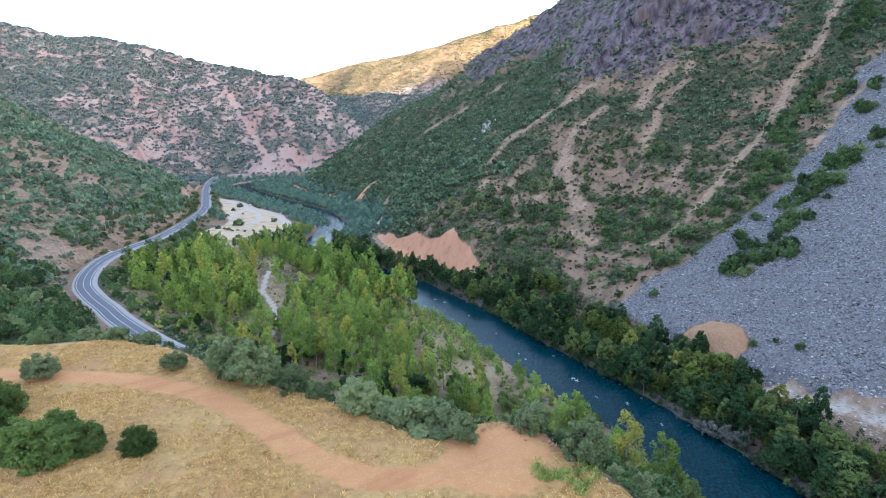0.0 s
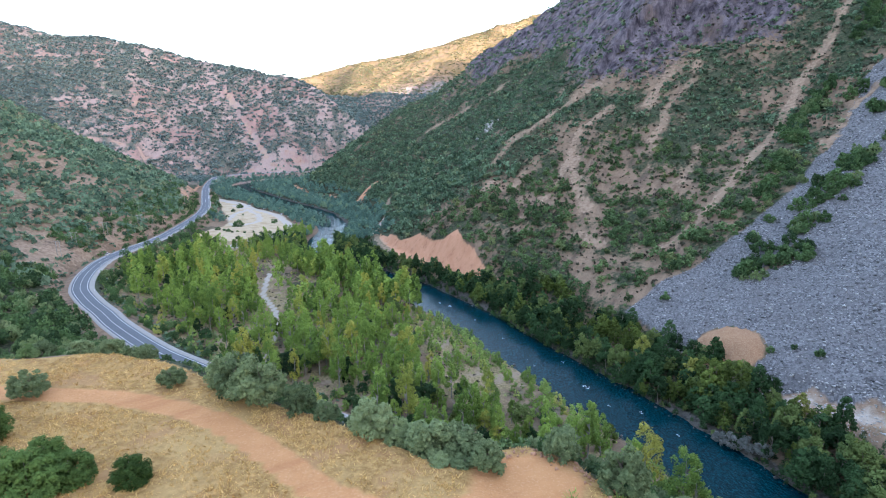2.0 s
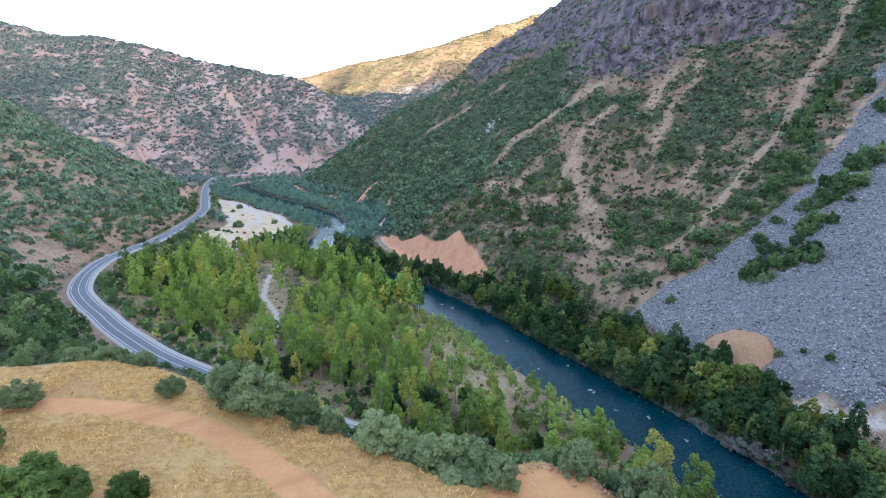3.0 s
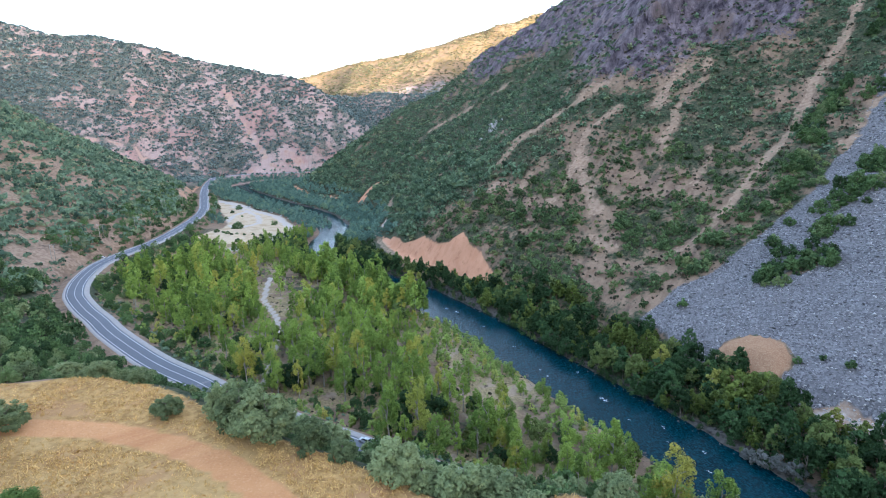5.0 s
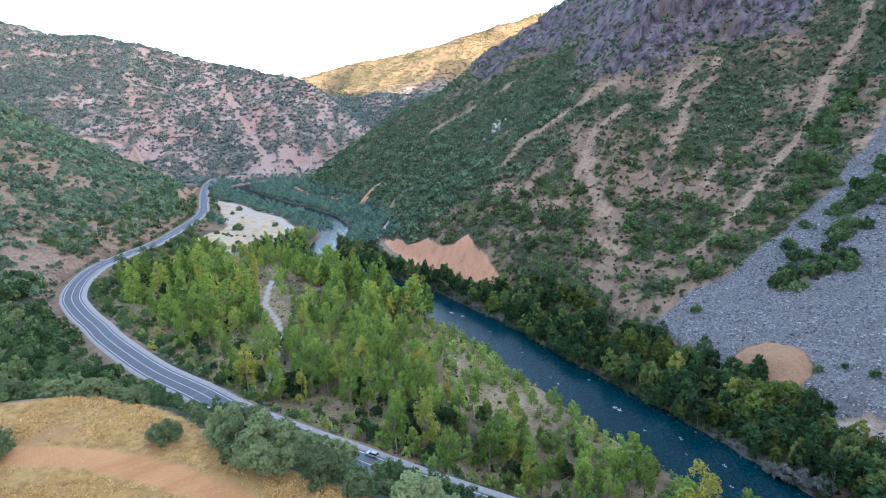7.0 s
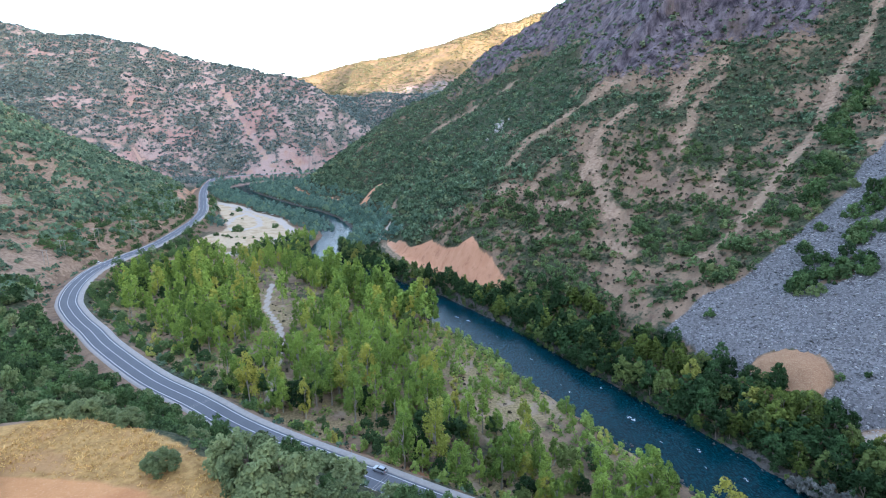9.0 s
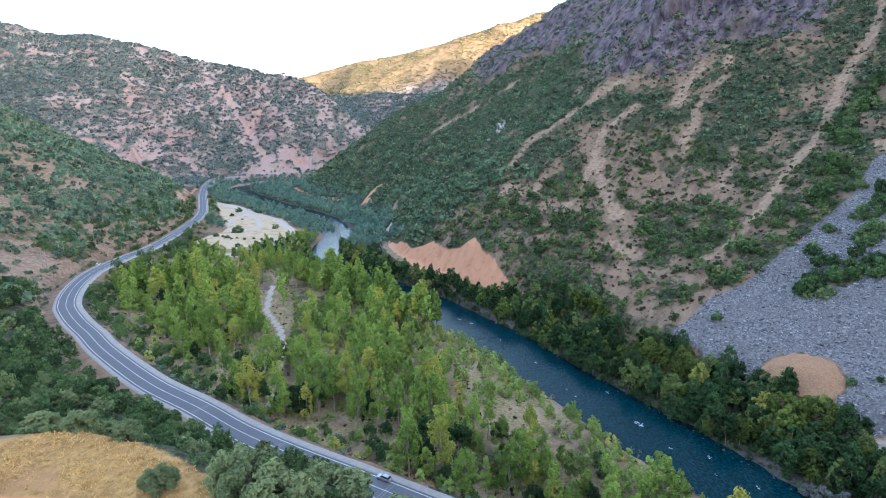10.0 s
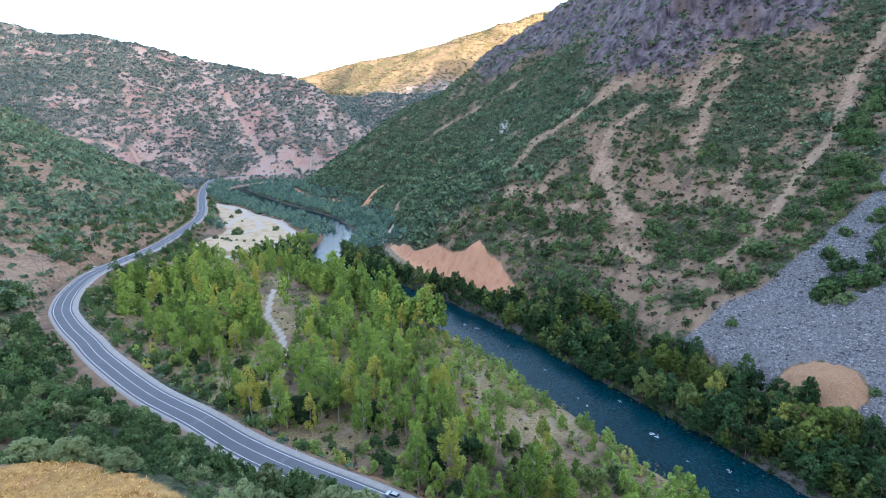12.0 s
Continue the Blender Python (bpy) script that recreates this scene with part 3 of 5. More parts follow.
def plan(x, y, z=None):
    """What covers the ground at x, y: amounts from 0 to 1."""
    c = {}
    rd, rside, rplace = along(x, y, RIVER_LINE)
    rd = rd - np.interp(rplace / 3, range(len(RIVER)), RIVER_HALF)
    od, oside, _ = along(x, y, ROAD_LINE)
    fd, fside, _ = along(x, y, FOOT_R)
    ld, lside, _ = along(x, y, FOOT_L)
    bd, bside, _ = along(x, y, BENCH)
    c["rd"], c["right"], c["od"], c["fd"], c["ld"], c["bd"] = rd, rside > 0, od * oside, fd * fside, -ld * lside, bd * bside
    z = seat(x, y) if z is None else z
    c["z"] = z
    c["bench"] = np.where(y < 180, np.clip(0.5 + (c["bd"] + 2.5 * fbm(x, y, 9, 3, 90)) / 3.0, 0, 1), 0)
    c["scree"] = blob(x, y, SCREE, 8)
    belts = [([(139, 248), (148, 253), (161, 261), (181, 273), (196, 281), (213, 296), (226, 299)], 5.4), ([(153, 297), (167, 304), (181, 314), (198, 336), (216, 364), (232, 369), (249, 386)], 3.8),
             ([(243, 331), (247, 337)], 4.0), ([(256, 345), (260, 350)], 3.0), ([(247, 359), (251, 363)], 3.0), ([(284, 416), (302, 428)], 5.0)]
    stripes = streak(x, y, belts)
    c["stripes"] = stripes
    c["scree"] = np.minimum(c["scree"], 1 - 0.9 * (stripes > 0.75))
    c["field"] = blob(x, y, FIELD, 12)
    c["tan"] = streak(x, y, TAN_LINES)
    chute = along(x, y, TAN_LINES[0][0])[0] + 1.6 * fbm(x, y, 9, 3, 98)
    c["tan"] = np.maximum(c["tan"], np.clip(1.25 - chute / 3.0, 0, 1))
    c["bare"] = streak(x, y, BARE_LINES)
    heap = np.hypot(x - MOUND[0], y - MOUND[1]) + 2 * fbm(x, y, 8, 3, 403)
    c["earth"] = np.clip(0.5 + (13.5 - heap) / 3, 0, 1)
    c["scree"] = np.where(heap < 14, 0, c["scree"])
    c["bare"] = np.maximum(c["bare"], blob(x, y, CUT, 4))
    c["track"] = np.clip(1.25 - along(x, y, TRACK)[0] / 3.0, 0, 1)
    spread = np.hypot((x - 7) / 7.5, (y - 67) / 8) + 0.25 * fbm(x, y, 5, 3, 215)
    c["track"] = np.maximum(c["track"], np.clip(1.5 - spread, 0, 1) * (c["bench"] > 0.4))
    c["path"] = np.clip(1.2 - np.minimum(along(x, y, PATH)[0] / 2.3, along(x, y, FAR_TRACK)[0] / 2.8), 0, 1)
    c["tan"] = np.maximum(c["tan"], np.clip(1.1 - along(x, y, CUT_TRACK)[0] / 3.6, 0, 1))
    up = np.clip(c["fd"], 0, None) * c["right"]
    n0 = fbm(x, y, 80, 3, 94)
    c["rock"] = np.where(c["right"], smooth(120, 190, z + 70 * fbm(x, y, 110, 4, 93)) * smooth(90, 150, up) * (1 - smooth(225, 330, x + 40 * n0)) * smooth(390, 470, y), 0)
    c["gravel"] = np.clip(1.1 - np.abs(rd - 0.5) / 5.0, 0, 1)
    # how thickly shrubs grow
    n1, n2 = fbm(x, y, 55, 4, 95), fbm(x * 0.8 + y * 0.6, (y * 0.8 - x * 0.6) * 0.35, 26, 4, 97)
    cover = 0.55 + 0.45 * n1 + 0.55 * n2
    c["cover"] = cover
    n3 = fbm(x, y, 13, 3, 99)
    spur = smooth(390, 500, y)
    halo = np.clip(streak(x, y, TAN_LINES, 1.5) * 1.4, 0, 1)
    right = np.clip(0.62 + 0.36 * n2 + 0.22 * n1 + 0.42 * n3 + 0.34 * spur + 0.22 * smooth(170, 230, x) * smooth(380, 430, y), 0.05, 0.97) * (1 - 0.75 * c["rock"]) * (1 - 0.35 * halo)
    left = np.clip(0.82 + 0.5 * n1 + 0.35 * n2 + 0.4 * n3, 0.05, 0.97) * (1 - 0.6 * halo) * (1 - 0.35 * (y < 760) * (1 - smooth(0, 40, c["ld"])) * (y > 390))
    left = left * (1 - 0.62 * np.clip(1.4 - np.hypot((x + 358) / 38, (y - 530) / 34) + 0.5 * n3, 0, 1))
    behind = np.clip(0.66 + 0.12 * (1 - smooth(-620, -480, x)) + 0.22 * n1 + 0.3 * n2 + 0.4 * n3, 0.04, 0.95) * (1 - 0.5 * halo)
    c["scrub"] = np.where(c["right"] & (y < 1020), right, np.where(y < 960, left, behind))
    c["scrub"] = c["scrub"] * np.where(c["right"], 1, 0.25 + 0.75 * smooth(8, 24, od))
    # on the valley floor this only darkens the ground, as painted tree shade
    floor = (~c["right"]) & (c["od"] > 0) & (z < 20)
    c["scrub"] = np.where(floor, 0.62 + 0.5 * n1 + 0.35 * n3 - 0.3 * (1 - smooth(3, 16, rd)), c["scrub"])
    return c


c = plan(gx, gy, gz)
side_hill = (c["ld"] > 0) & (gy > 60)
grass = np.where((~c["right"]) & (c["od"] > 11) & (gz < 16) & (gy < 480), np.clip(0.56 + 0.5 * fbm(gx, gy, 17, 3, 305), 0, 1), 0)
masks = {
    # under: ground cover with the painted shade of shrubs and trees
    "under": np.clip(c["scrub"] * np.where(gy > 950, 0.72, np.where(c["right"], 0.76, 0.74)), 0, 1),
    "earth": c["earth"], "rock": c["rock"], "bare": c["bare"], "tan": np.maximum(c["tan"], 0.60 * (side_hill & (gy > 300) & (gy < 900) & ~c["right"])), "scree": c["scree"] * (1 - c["tan"] * 0.8),
    "dry": np.maximum(c["bench"], 0.47 * smooth(1880, 1960, gy)), "dirt": c["track"], "field": c["field"], "grass": grass, "pale": np.maximum(np.maximum(c["path"], 0.56 * streak(gx, gy, [([(112, 192), (134, 169), (152, 154), (175, 136)], 5.0)])), 0.9 * c["field"] * ((along(gx, gy, [(-258, 690), (-228, 655), (-203, 615), (-190, 575), (-203, 548), (-222, 570), (-232, 620), (-228, 655)])[0] < 3.2) | (along(gx, gy, [(-172, 461), (-158, 493), (-140, 540), (-178, 616), (-230, 680), (-284, 736), (-335, 805)])[0] < 9))),
    # distant: where haze is painted into the far ground's colours
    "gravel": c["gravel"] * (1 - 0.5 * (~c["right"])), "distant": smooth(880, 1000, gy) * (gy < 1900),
}
nx, ny = len(xs), len(ys)
idx = np.arange(nx * ny).reshape(ny, nx)
quads = np.stack([idx[:-1, :-1], idx[:-1, 1:], idx[1:, 1:], idx[1:, :-1]], -1).reshape(-1, 4)
mound = (5.6 + 3.0 * fbm(gx, gy, 7, 3, 405)) * np.sqrt(np.clip(1 - (np.hypot(gx - MOUND[0], gy - MOUND[1]) / 13 + 0.22 * fbm(gx, gy, 9, 3, 401)) ** 2, 0, 1))
ground_me = bpy.data.meshes.new("ground")
ground_me.vertices.add(nx * ny)
ground_me.vertices.foreach_set("co", np.stack([gx, gy, gz + mound], 1).ravel())
ground_me.loops.add(quads.size)
ground_me.loops.foreach_set("vertex_index", quads.ravel())
ground_me.polygons.add(len(quads))
ground_me.polygons.foreach_set("loop_start", np.arange(0, quads.size, 4))
ground_me.polygons.foreach_set("use_smooth", np.ones(len(quads), bool))
ground_me.update(calc_edges=True)
for key, m in masks.items():
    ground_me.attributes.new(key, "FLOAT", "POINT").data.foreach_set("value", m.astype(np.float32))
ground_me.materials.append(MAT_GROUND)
tagged(new("ground", ground_me), "dry rocky mountain valley ground with bare soil and scree", "ground", kind="structure")


# ---- ribbons along a line: river and road ----
def ribbon(line, offsets, height, every=1):
    """Cross sections of a band that follows a line; offsets: metres to the right of it."""
    p = np.array(line, float)[:, :2]
    d = np.gradient(p, axis=0)
    d /= np.linalg.norm(d, axis=1)[:, None]
    right = np.stack([d[:, 1], -d[:, 0]], 1)
    verts = [(*(p[k] + right[k] * o), h) for k in range(len(p)) for o, h in zip(offsets, height)]
    n = len(offsets)
    faces = [(k * n + j + 1, k * n + j, (k + 1) * n + j, (k + 1) * n + j + 1) for k in range(len(p) - 1) for j in range(n - 1)]
    return verts, faces


water = mesh_of("river", *ribbon(RIVER_LINE, (-26, -13, 0, 13, 26), (0, 0, 0, 0, 0)), MAT_WATER, True)
tagged(new("river", water), "dark teal fast-flowing river with ripples and small rapids", "river", kind="structure")

ROAD_FINE = curved(ROAD, 10)
z = ROAD_Z
road = tagged(new("road"), "grey two-lane asphalt road with white lines winding along the valley", "road", kind="structure")
part("asphalt", mesh_of("asphalt", *ribbon(ROAD_FINE, (-4.6, -4.55, -4.4, 0, 4.4, 4.55, 4.6), (z - 0.4, z - 0.05, z, z + 0.05, z, z - 0.05, z - 0.4)), MAT_ASPHALT, True), road)
for line, wide in ((ROAD_FINE[:216], 2.3), (ROAD_FINE[215:], 0.8)):
    part("shoulder", mesh_of("shoulder", *ribbon(line, (4.2, 4.5, 4.5 + wide, 5.3 + wide), (z - 0.4, z + 0.02, z - 0.08, z - 0.9)), MAT_SHOULDER, True), road, "pale gravel shoulder")
    part("shoulder", mesh_of("shoulder", *ribbon(line, (-5.3 - wide / 2, -4.5 - wide / 2, -4.5, -4.2), (z - 0.9, z - 0.08, z + 0.02, z - 0.4)), MAT_SHOULDER, True), road, "pale gravel shoulder")
for a in (-3.7, 3.5):
    part("edge_line", mesh_of("edge_line", *ribbon(ROAD_FINE, (a, a + 0.22), (z + 0.022, z + 0.022)), MAT_LINE), road, "white painted edge line")
BEND = ROAD_FINE[30:232]
part("centre_line", mesh_of("centre_line", *ribbon(BEND, (-0.09, 0.09), (z + 0.062, z + 0.062)), MAT_LINE), road, "white painted centre line through the bend")


def walked(line, start, stop, step):
    """Places every so many metres along a line, with the way it runs there."""
    p = np.array(line, float)[:, :2]
    s = np.concatenate([[0], np.cumsum(np.linalg.norm(np.diff(p, axis=0), axis=1))])
    for v in np.arange(start, min(stop, s[-1]), step):
        q = np.array([np.interp(v, s, p[:, 0]), np.interp(v, s, p[:, 1])])
        r = np.array([np.interp(v + 0.5, s, p[:, 0]), np.interp(v + 0.5, s, p[:, 1])])
        yield q, math.atan2(*(r - q)[::-1])


dash_bm = bmesh.new()
box(dash_bm, Matrix(), 5.0, 0.18, 0.012)
dash_me = bm_mesh("dash", dash_bm, MAT_LINE)
for line in (ROAD_FINE[232:290],):
    for q, turn in walked(line, 3, 900, 11.0):
        ob = part("dash", dash_me, road)
        ob.matrix_basis = Matrix.Translation((q[0], q[1], z + 0.064)) @ Matrix.Rotation(turn, 4, "Z")
bar_bm = bmesh.new()
box(bar_bm, Matrix(), 0.12, 6.6, 0.012)
bar_me = bm_mesh("rumble_bar", bar_bm, MAT_SHOULDER)
for k, (q, turn) in enumerate(walked(ROAD_FINE, 145, 330, 0.9)):
    if k % 44 < 2:
        ob = part("rumble_bar", bar_me, road)
        ob.matrix_basis = Matrix.Translation((q[0], q[1], z + 0.05)) @ Matrix.Rotation(turn, 4, "Z")


# ---- trees and shrubs ----
def sprays(rng, clumps, count, size, lift=0.9, wild=0.45):
    """Small three-cornered sprays of leaves over the outsides of clumps (x, y, z, radius, flatness); count of them in all."""
    clumps = np.array(clumps, float)
    share = clumps[:, 3] ** 2
    which = rng.choice(len(clumps), count, p=share / share.sum())
    d = rng.normal(size=(count, 3))
    d[:, 2] = d[:, 2] * 0.9 + 0.25
    d /= np.linalg.norm(d, axis=1)[:, None]
    c = clumps[which]
    depth = 1 - 0.65 * rng.random(count) ** 1.8
    at = c[:, :3] + d * (c[:, 3] * depth)[:, None] * np.stack([np.ones(count), np.ones(count), c[:, 4]], 1)
    n = 0.9 * d + wild * rng.normal(size=(count, 3)) + np.array([0, 0, lift])
    n /= np.linalg.norm(n, axis=1)[:, None]
    u = np.cross(n, rng.normal(size=(count, 3)))
    u /= np.linalg.norm(u, axis=1)[:, None]
    v = np.cross(n, u)
    s = size * (0.6 + 0.8 * rng.random(count))[:, None]
    quad = np.stack([at - u * s * 0.6 - v * s * 0.25, at + u * s * 0.6 - v * s * 0.3, at + v * s * 0.65 + n * s * 0.1], 1)
    # painted crown shading: sprays darker low down, lighter towards the top
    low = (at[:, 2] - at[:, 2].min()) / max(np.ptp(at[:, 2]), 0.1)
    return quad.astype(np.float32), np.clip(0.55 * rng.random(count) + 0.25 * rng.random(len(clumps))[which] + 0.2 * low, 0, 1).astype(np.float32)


def poplar_clumps(rng, tall, wide, low=0.14, n=26):
    out = []
    for k in range(n):
        h = low + (0.97 - low) * (k + rng.random()) / n
        r = wide * (0.30 + 0.9 * math.sin(min(1, (1.03 - h) * 1.25) * math.pi * 0.62)) * (0.45 + 0.5 * rng.random())
        a = rng.random() * 6.283
        out.append((r * math.cos(a), r * math.sin(a), h * tall, wide * (0.30 + 0.22 * rng.random()) * (1.15 - 0.5 * h), 1.25))
    return out


def round_clumps(rng, tall, wide, n=22, low=0.25, lump=0.30, bare=0.35):
    out = []
    for k in range(n):
        a, q = rng.random() * 6.283, math.sqrt(rng.random())
        r = wide * 0.78 * q
        top = tall * (low + (0.84 - low) * math.sqrt(max(0, 1 - 0.85 * q * q)))
        h = low * tall + (top - low * tall) * (bare + (1 - bare) * rng.random())
        out.append((r * math.cos(a), r * math.sin(a), h, wide * lump * (0.8 + 0.5 * rng.random()), 0.85))
    return out


def leaf_mesh(name, leaves, leaf, material):
    n, k = leaves.shape[:2]
    me = bpy.data.meshes.new(name)
    me.vertices.add(k * n)
    me.vertices.foreach_set("co", leaves.reshape(-1))
    me.loops.add(k * n)
    me.loops.foreach_set("vertex_index", np.arange(k * n, dtype=np.int32))
    me.polygons.add(n)
    me.polygons.foreach_set("loop_start", np.arange(0, k * n, k, dtype=np.int32))
    me.update(calc_edges=True)
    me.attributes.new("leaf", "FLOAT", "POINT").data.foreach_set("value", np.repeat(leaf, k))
    me.materials.append(material)
    return me


def trunk_mesh(rng, tall, r, limbs, bark, lean=0.03, start=0.25):
    """A tapered, slightly bent trunk whose limbs grow out of it."""
    bm = bmesh.new()
    sides, rings, centre = 5, [], np.zeros(2)
    for k in range(14):
        f = k / 13
        w = r * (1.25 if k == 0 else 1.0) * (1 - 0.86 * f)
        rings.append([bm.verts.new((centre[0] + w * math.cos(a * 6.283 / sides), centre[1] + w * math.sin(a * 6.283 / sides), -0.5 + (0.9 * tall + 0.5) * f)) for a in range(sides)])
        centre = centre + rng.normal(size=2) * lean * tall * 0.2
    walls = []
    for k in range(13):
        for a in range(sides):
            face = bm.faces.new((rings[k][a], rings[k][(a + 1) % sides], rings[k + 1][(a + 1) % sides], rings[k + 1][a]))
            if k / 13 >= start and k < 11:
                walls.append(face)
    bm.faces.new(rings[13])
    for k in rng.permutation(len(walls))[:limbs]:
        face = walls[k]
        mid = face.calc_center_median()
        way = Vector((mid.x, mid.y, 0)).normalized() * 0.8 + Vector((0, 0, 0.9))
        for step in range(2):
            face = bmesh.ops.extrude_discrete_faces(bm, faces=[face])["faces"][0]
            here = face.calc_center_median()
            to = here + (way + Vector(rng.normal(size=3) * 0.2)) * tall * (0.07 + 0.05 * rng.random())
            for v in face.verts:
                off = v.co - here
                v.co = to + Vector((off.x * 0.5, off.y * 0.5, off.z * (0.1 if step == 0 else 0.5)))
    return bm_mesh("trunk", bm, bark, True)


class Kind:
    """A kind of tree: some crowns and trunks to copy, and thinner crowns for the many further off."""

    def __init__(self, name, label, category, leaves, bark, seed, make, count, size, tall, limbs, many=(180, 0.95), variants=5, group="", lift=0.9, wild=0.45):
        rng = np.random.default_rng(seed)
        self.name, self.label, self.category, self.group, self.leaves, self.bark = name, label, category, group, leaves, bark
        self.near, self.far = [], []
        for k in range(variants):
            clumps = make(rng)
            quads, leaf = sprays(rng, clumps, count, size, lift, wild)
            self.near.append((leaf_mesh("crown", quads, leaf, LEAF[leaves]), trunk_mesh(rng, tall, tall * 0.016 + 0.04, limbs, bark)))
            self.far.append(sprays(rng, clumps, many[0], many[1], lift, wild))
        self.tall = tall

    def plant(self, x, y, z, scale, turn, stretch=1.0, variant=0, label=""):
        crown, trunk = self.near[variant % len(self.near)]
        ob = tagged(new(self.name), label or self.label, self.category, self.group)
        ob.matrix_basis = Matrix.Translation((x, y, z)) @ Matrix.Rotation(turn, 4, "Z") @ Matrix.Diagonal((scale, scale, scale * stretch, 1))
        part("trunk", trunk, ob)
        part("crown", crown, ob)
        return ob

    def many(self, name, label, x, y, z, scale, stretch, rng, trunks=False, share=1.0):
        """All the further ones, joined."""
        n = len(x)
        if n == 0:
            return
        which, turn, tint = rng.integers(0, len(self.far), n), rng.random(n) * 6.283, rng.random(n)
        all_q, all_l, all_t = [], [], []
        for k, (quads, leaf) in enumerate(self.far):
            quads, leaf = quads[:int(len(quads) * share)], leaf[:int(len(leaf) * share)]
            s = np.flatnonzero(which == k)
            co, si = np.cos(turn[s])[:, None, None], np.sin(turn[s])[:, None, None]
            qx, qy, qz = quads[None, :, :, 0], quads[None, :, :, 1], quads[None, :, :, 2]
            sc = scale[s][:, None, None]
            out = np.stack([(qx * co - qy * si) * sc + x[s][:, None, None], (qx * si + qy * co) * sc + y[s][:, None, None],
                            qz * sc * stretch[s][:, None, None] + z[s][:, None, None]], -1)
            all_q.append(out.reshape(-1, 3, 3).astype(np.float32))
            all_l.append(np.tile(leaf, len(s)))
            all_t.append(np.repeat(tint[s], len(leaf)))
        q, l, t = np.concatenate(all_q), np.concatenate(all_l), np.concatenate(all_t)
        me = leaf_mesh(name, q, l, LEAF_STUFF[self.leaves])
        me.attributes.new("tint", "FLOAT", "POINT").data.foreach_set("value", np.repeat(t, 3).astype(np.float32))
        ob = tagged(new(name, me), label, self.category, kind="stuff")
        if trunks:
            verts, faces = [], []
            for k in range(n):
                h, r, b = self.tall * scale[k] * stretch[k] * 0.8, 0.16 * scale[k] + 0.05, len(verts)
                for f, w in ((-0.1, 1.0), (1.0, 0.3)):
                    verts += [(x[k] + r * w * math.cos(a), y[k] + r * w * math.sin(a), z[k] + f * h if f > 0 else z[k] - 0.6) for a in (0, 2.1, 4.2)]
                faces += [(b, b + 1, b + 4, b + 3), (b + 1, b + 2, b + 5, b + 4), (b + 2, b, b + 3, b + 5)]
            stems = new(name + "_stems", mesh_of(name + "_stems", verts, faces, self.bark))
            tagged(stems, "thin pale trunks under the crowns of the trees", "trunks", kind="stuff")
        return ob


POPLAR = Kind("poplar", "slender light green poplar tree with a pale trunk", "tree", "poplar", MAT_PALE_BARK, 11,
              lambda g: poplar_clumps(g, 12.5 + 2.5 * g.random(), 1.8 + 1.2 * g.random(), 0.16 + 0.2 * g.random(), 34), 2700, 0.33, 13, 6, (640, 0.70), 7, "poplars on the valley floor", 0.7, 0.75)
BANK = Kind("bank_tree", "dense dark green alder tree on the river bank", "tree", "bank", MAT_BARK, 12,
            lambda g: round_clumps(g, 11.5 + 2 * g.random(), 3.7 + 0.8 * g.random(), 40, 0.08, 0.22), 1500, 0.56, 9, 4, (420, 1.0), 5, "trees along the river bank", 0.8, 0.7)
LIGHT_BANK = Kind("bank_tree", "yellow-green leafy tree on the river bank", "tree", "olive", MAT_BARK, 25,
                  lambda g: round_clumps(g, 10.5 + 2 * g.random(), 3.2 + 0.8 * g.random(), 46, 0.08, 0.20), 1700, 0.48, 9, 4, (440, 0.9), 5, "trees along the river bank", 0.7, 0.75)
OAK = Kind("oak_tree", "low rounded dark green oak tree on the slope", "tree", "oak", MAT_BARK, 13,
           lambda g: round_clumps(g, 5.2 + 0.8 * g.random(), 2.9 + 0.5 * g.random(), 60, 0.08, 0.19, 0.15), 2000, 0.35, 4.4, 5, (420, 0.66), 6, "oaks on the slope", 0.45, 0.8)
GREY = Kind("grey_green_tree", "rounded grey-green oak tree with silvery tips on dry grass", "tree", "grey", MAT_BARK, 14,
            lambda g: round_clumps(g, 5.6, 3.3, 95, 0.12, 0.16, 0.15), 7500, 0.24, 4.6, 9, (700, 0.55), 4, "trees along the edge of the bench")
WILLOW = Kind("willow_shrub", "yellowish green willow shrub on the gravel bank", "shrub", "willow", MAT_PALE_BARK, 15,
              lambda g: poplar_clumps(g, 5.0, 1.5, 0.05, 16), 560, 0.46, 4.4, 4, (220, 0.75), 4, "willow shrubs by the river")
SHRUB = Kind("slope_shrub", "dark green oak shrub on the scree", "shrub", "oak", MAT_BARK, 16,
             lambda g: round_clumps(g, 3.3, 2.1, 24, 0.02, 0.24, 0.05), 900, 0.32, 2.2, 3, (40, 1.1), 6, "shrubs on the scree", 0.6, 0.65)


BUSH = Kind("green_bush", "dense rounded fresh green oak bush on dry grass", "bush", "bush", MAT_BARK, 17,
            lambda g: round_clumps(g, 5.6, 3.5, 110, 0.04, 0.17, 0.0), 11000, 0.22, 4.2, 9, (150, 1.0), 3, "green bushes on the bench")
FAR_SHRUB = Kind("far_shrub", "oak shrub on the far slope with haze painted into its leaves", "shrub", "far", MAT_BARK, 18,
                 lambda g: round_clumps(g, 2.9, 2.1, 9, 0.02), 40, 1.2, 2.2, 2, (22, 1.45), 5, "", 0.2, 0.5)


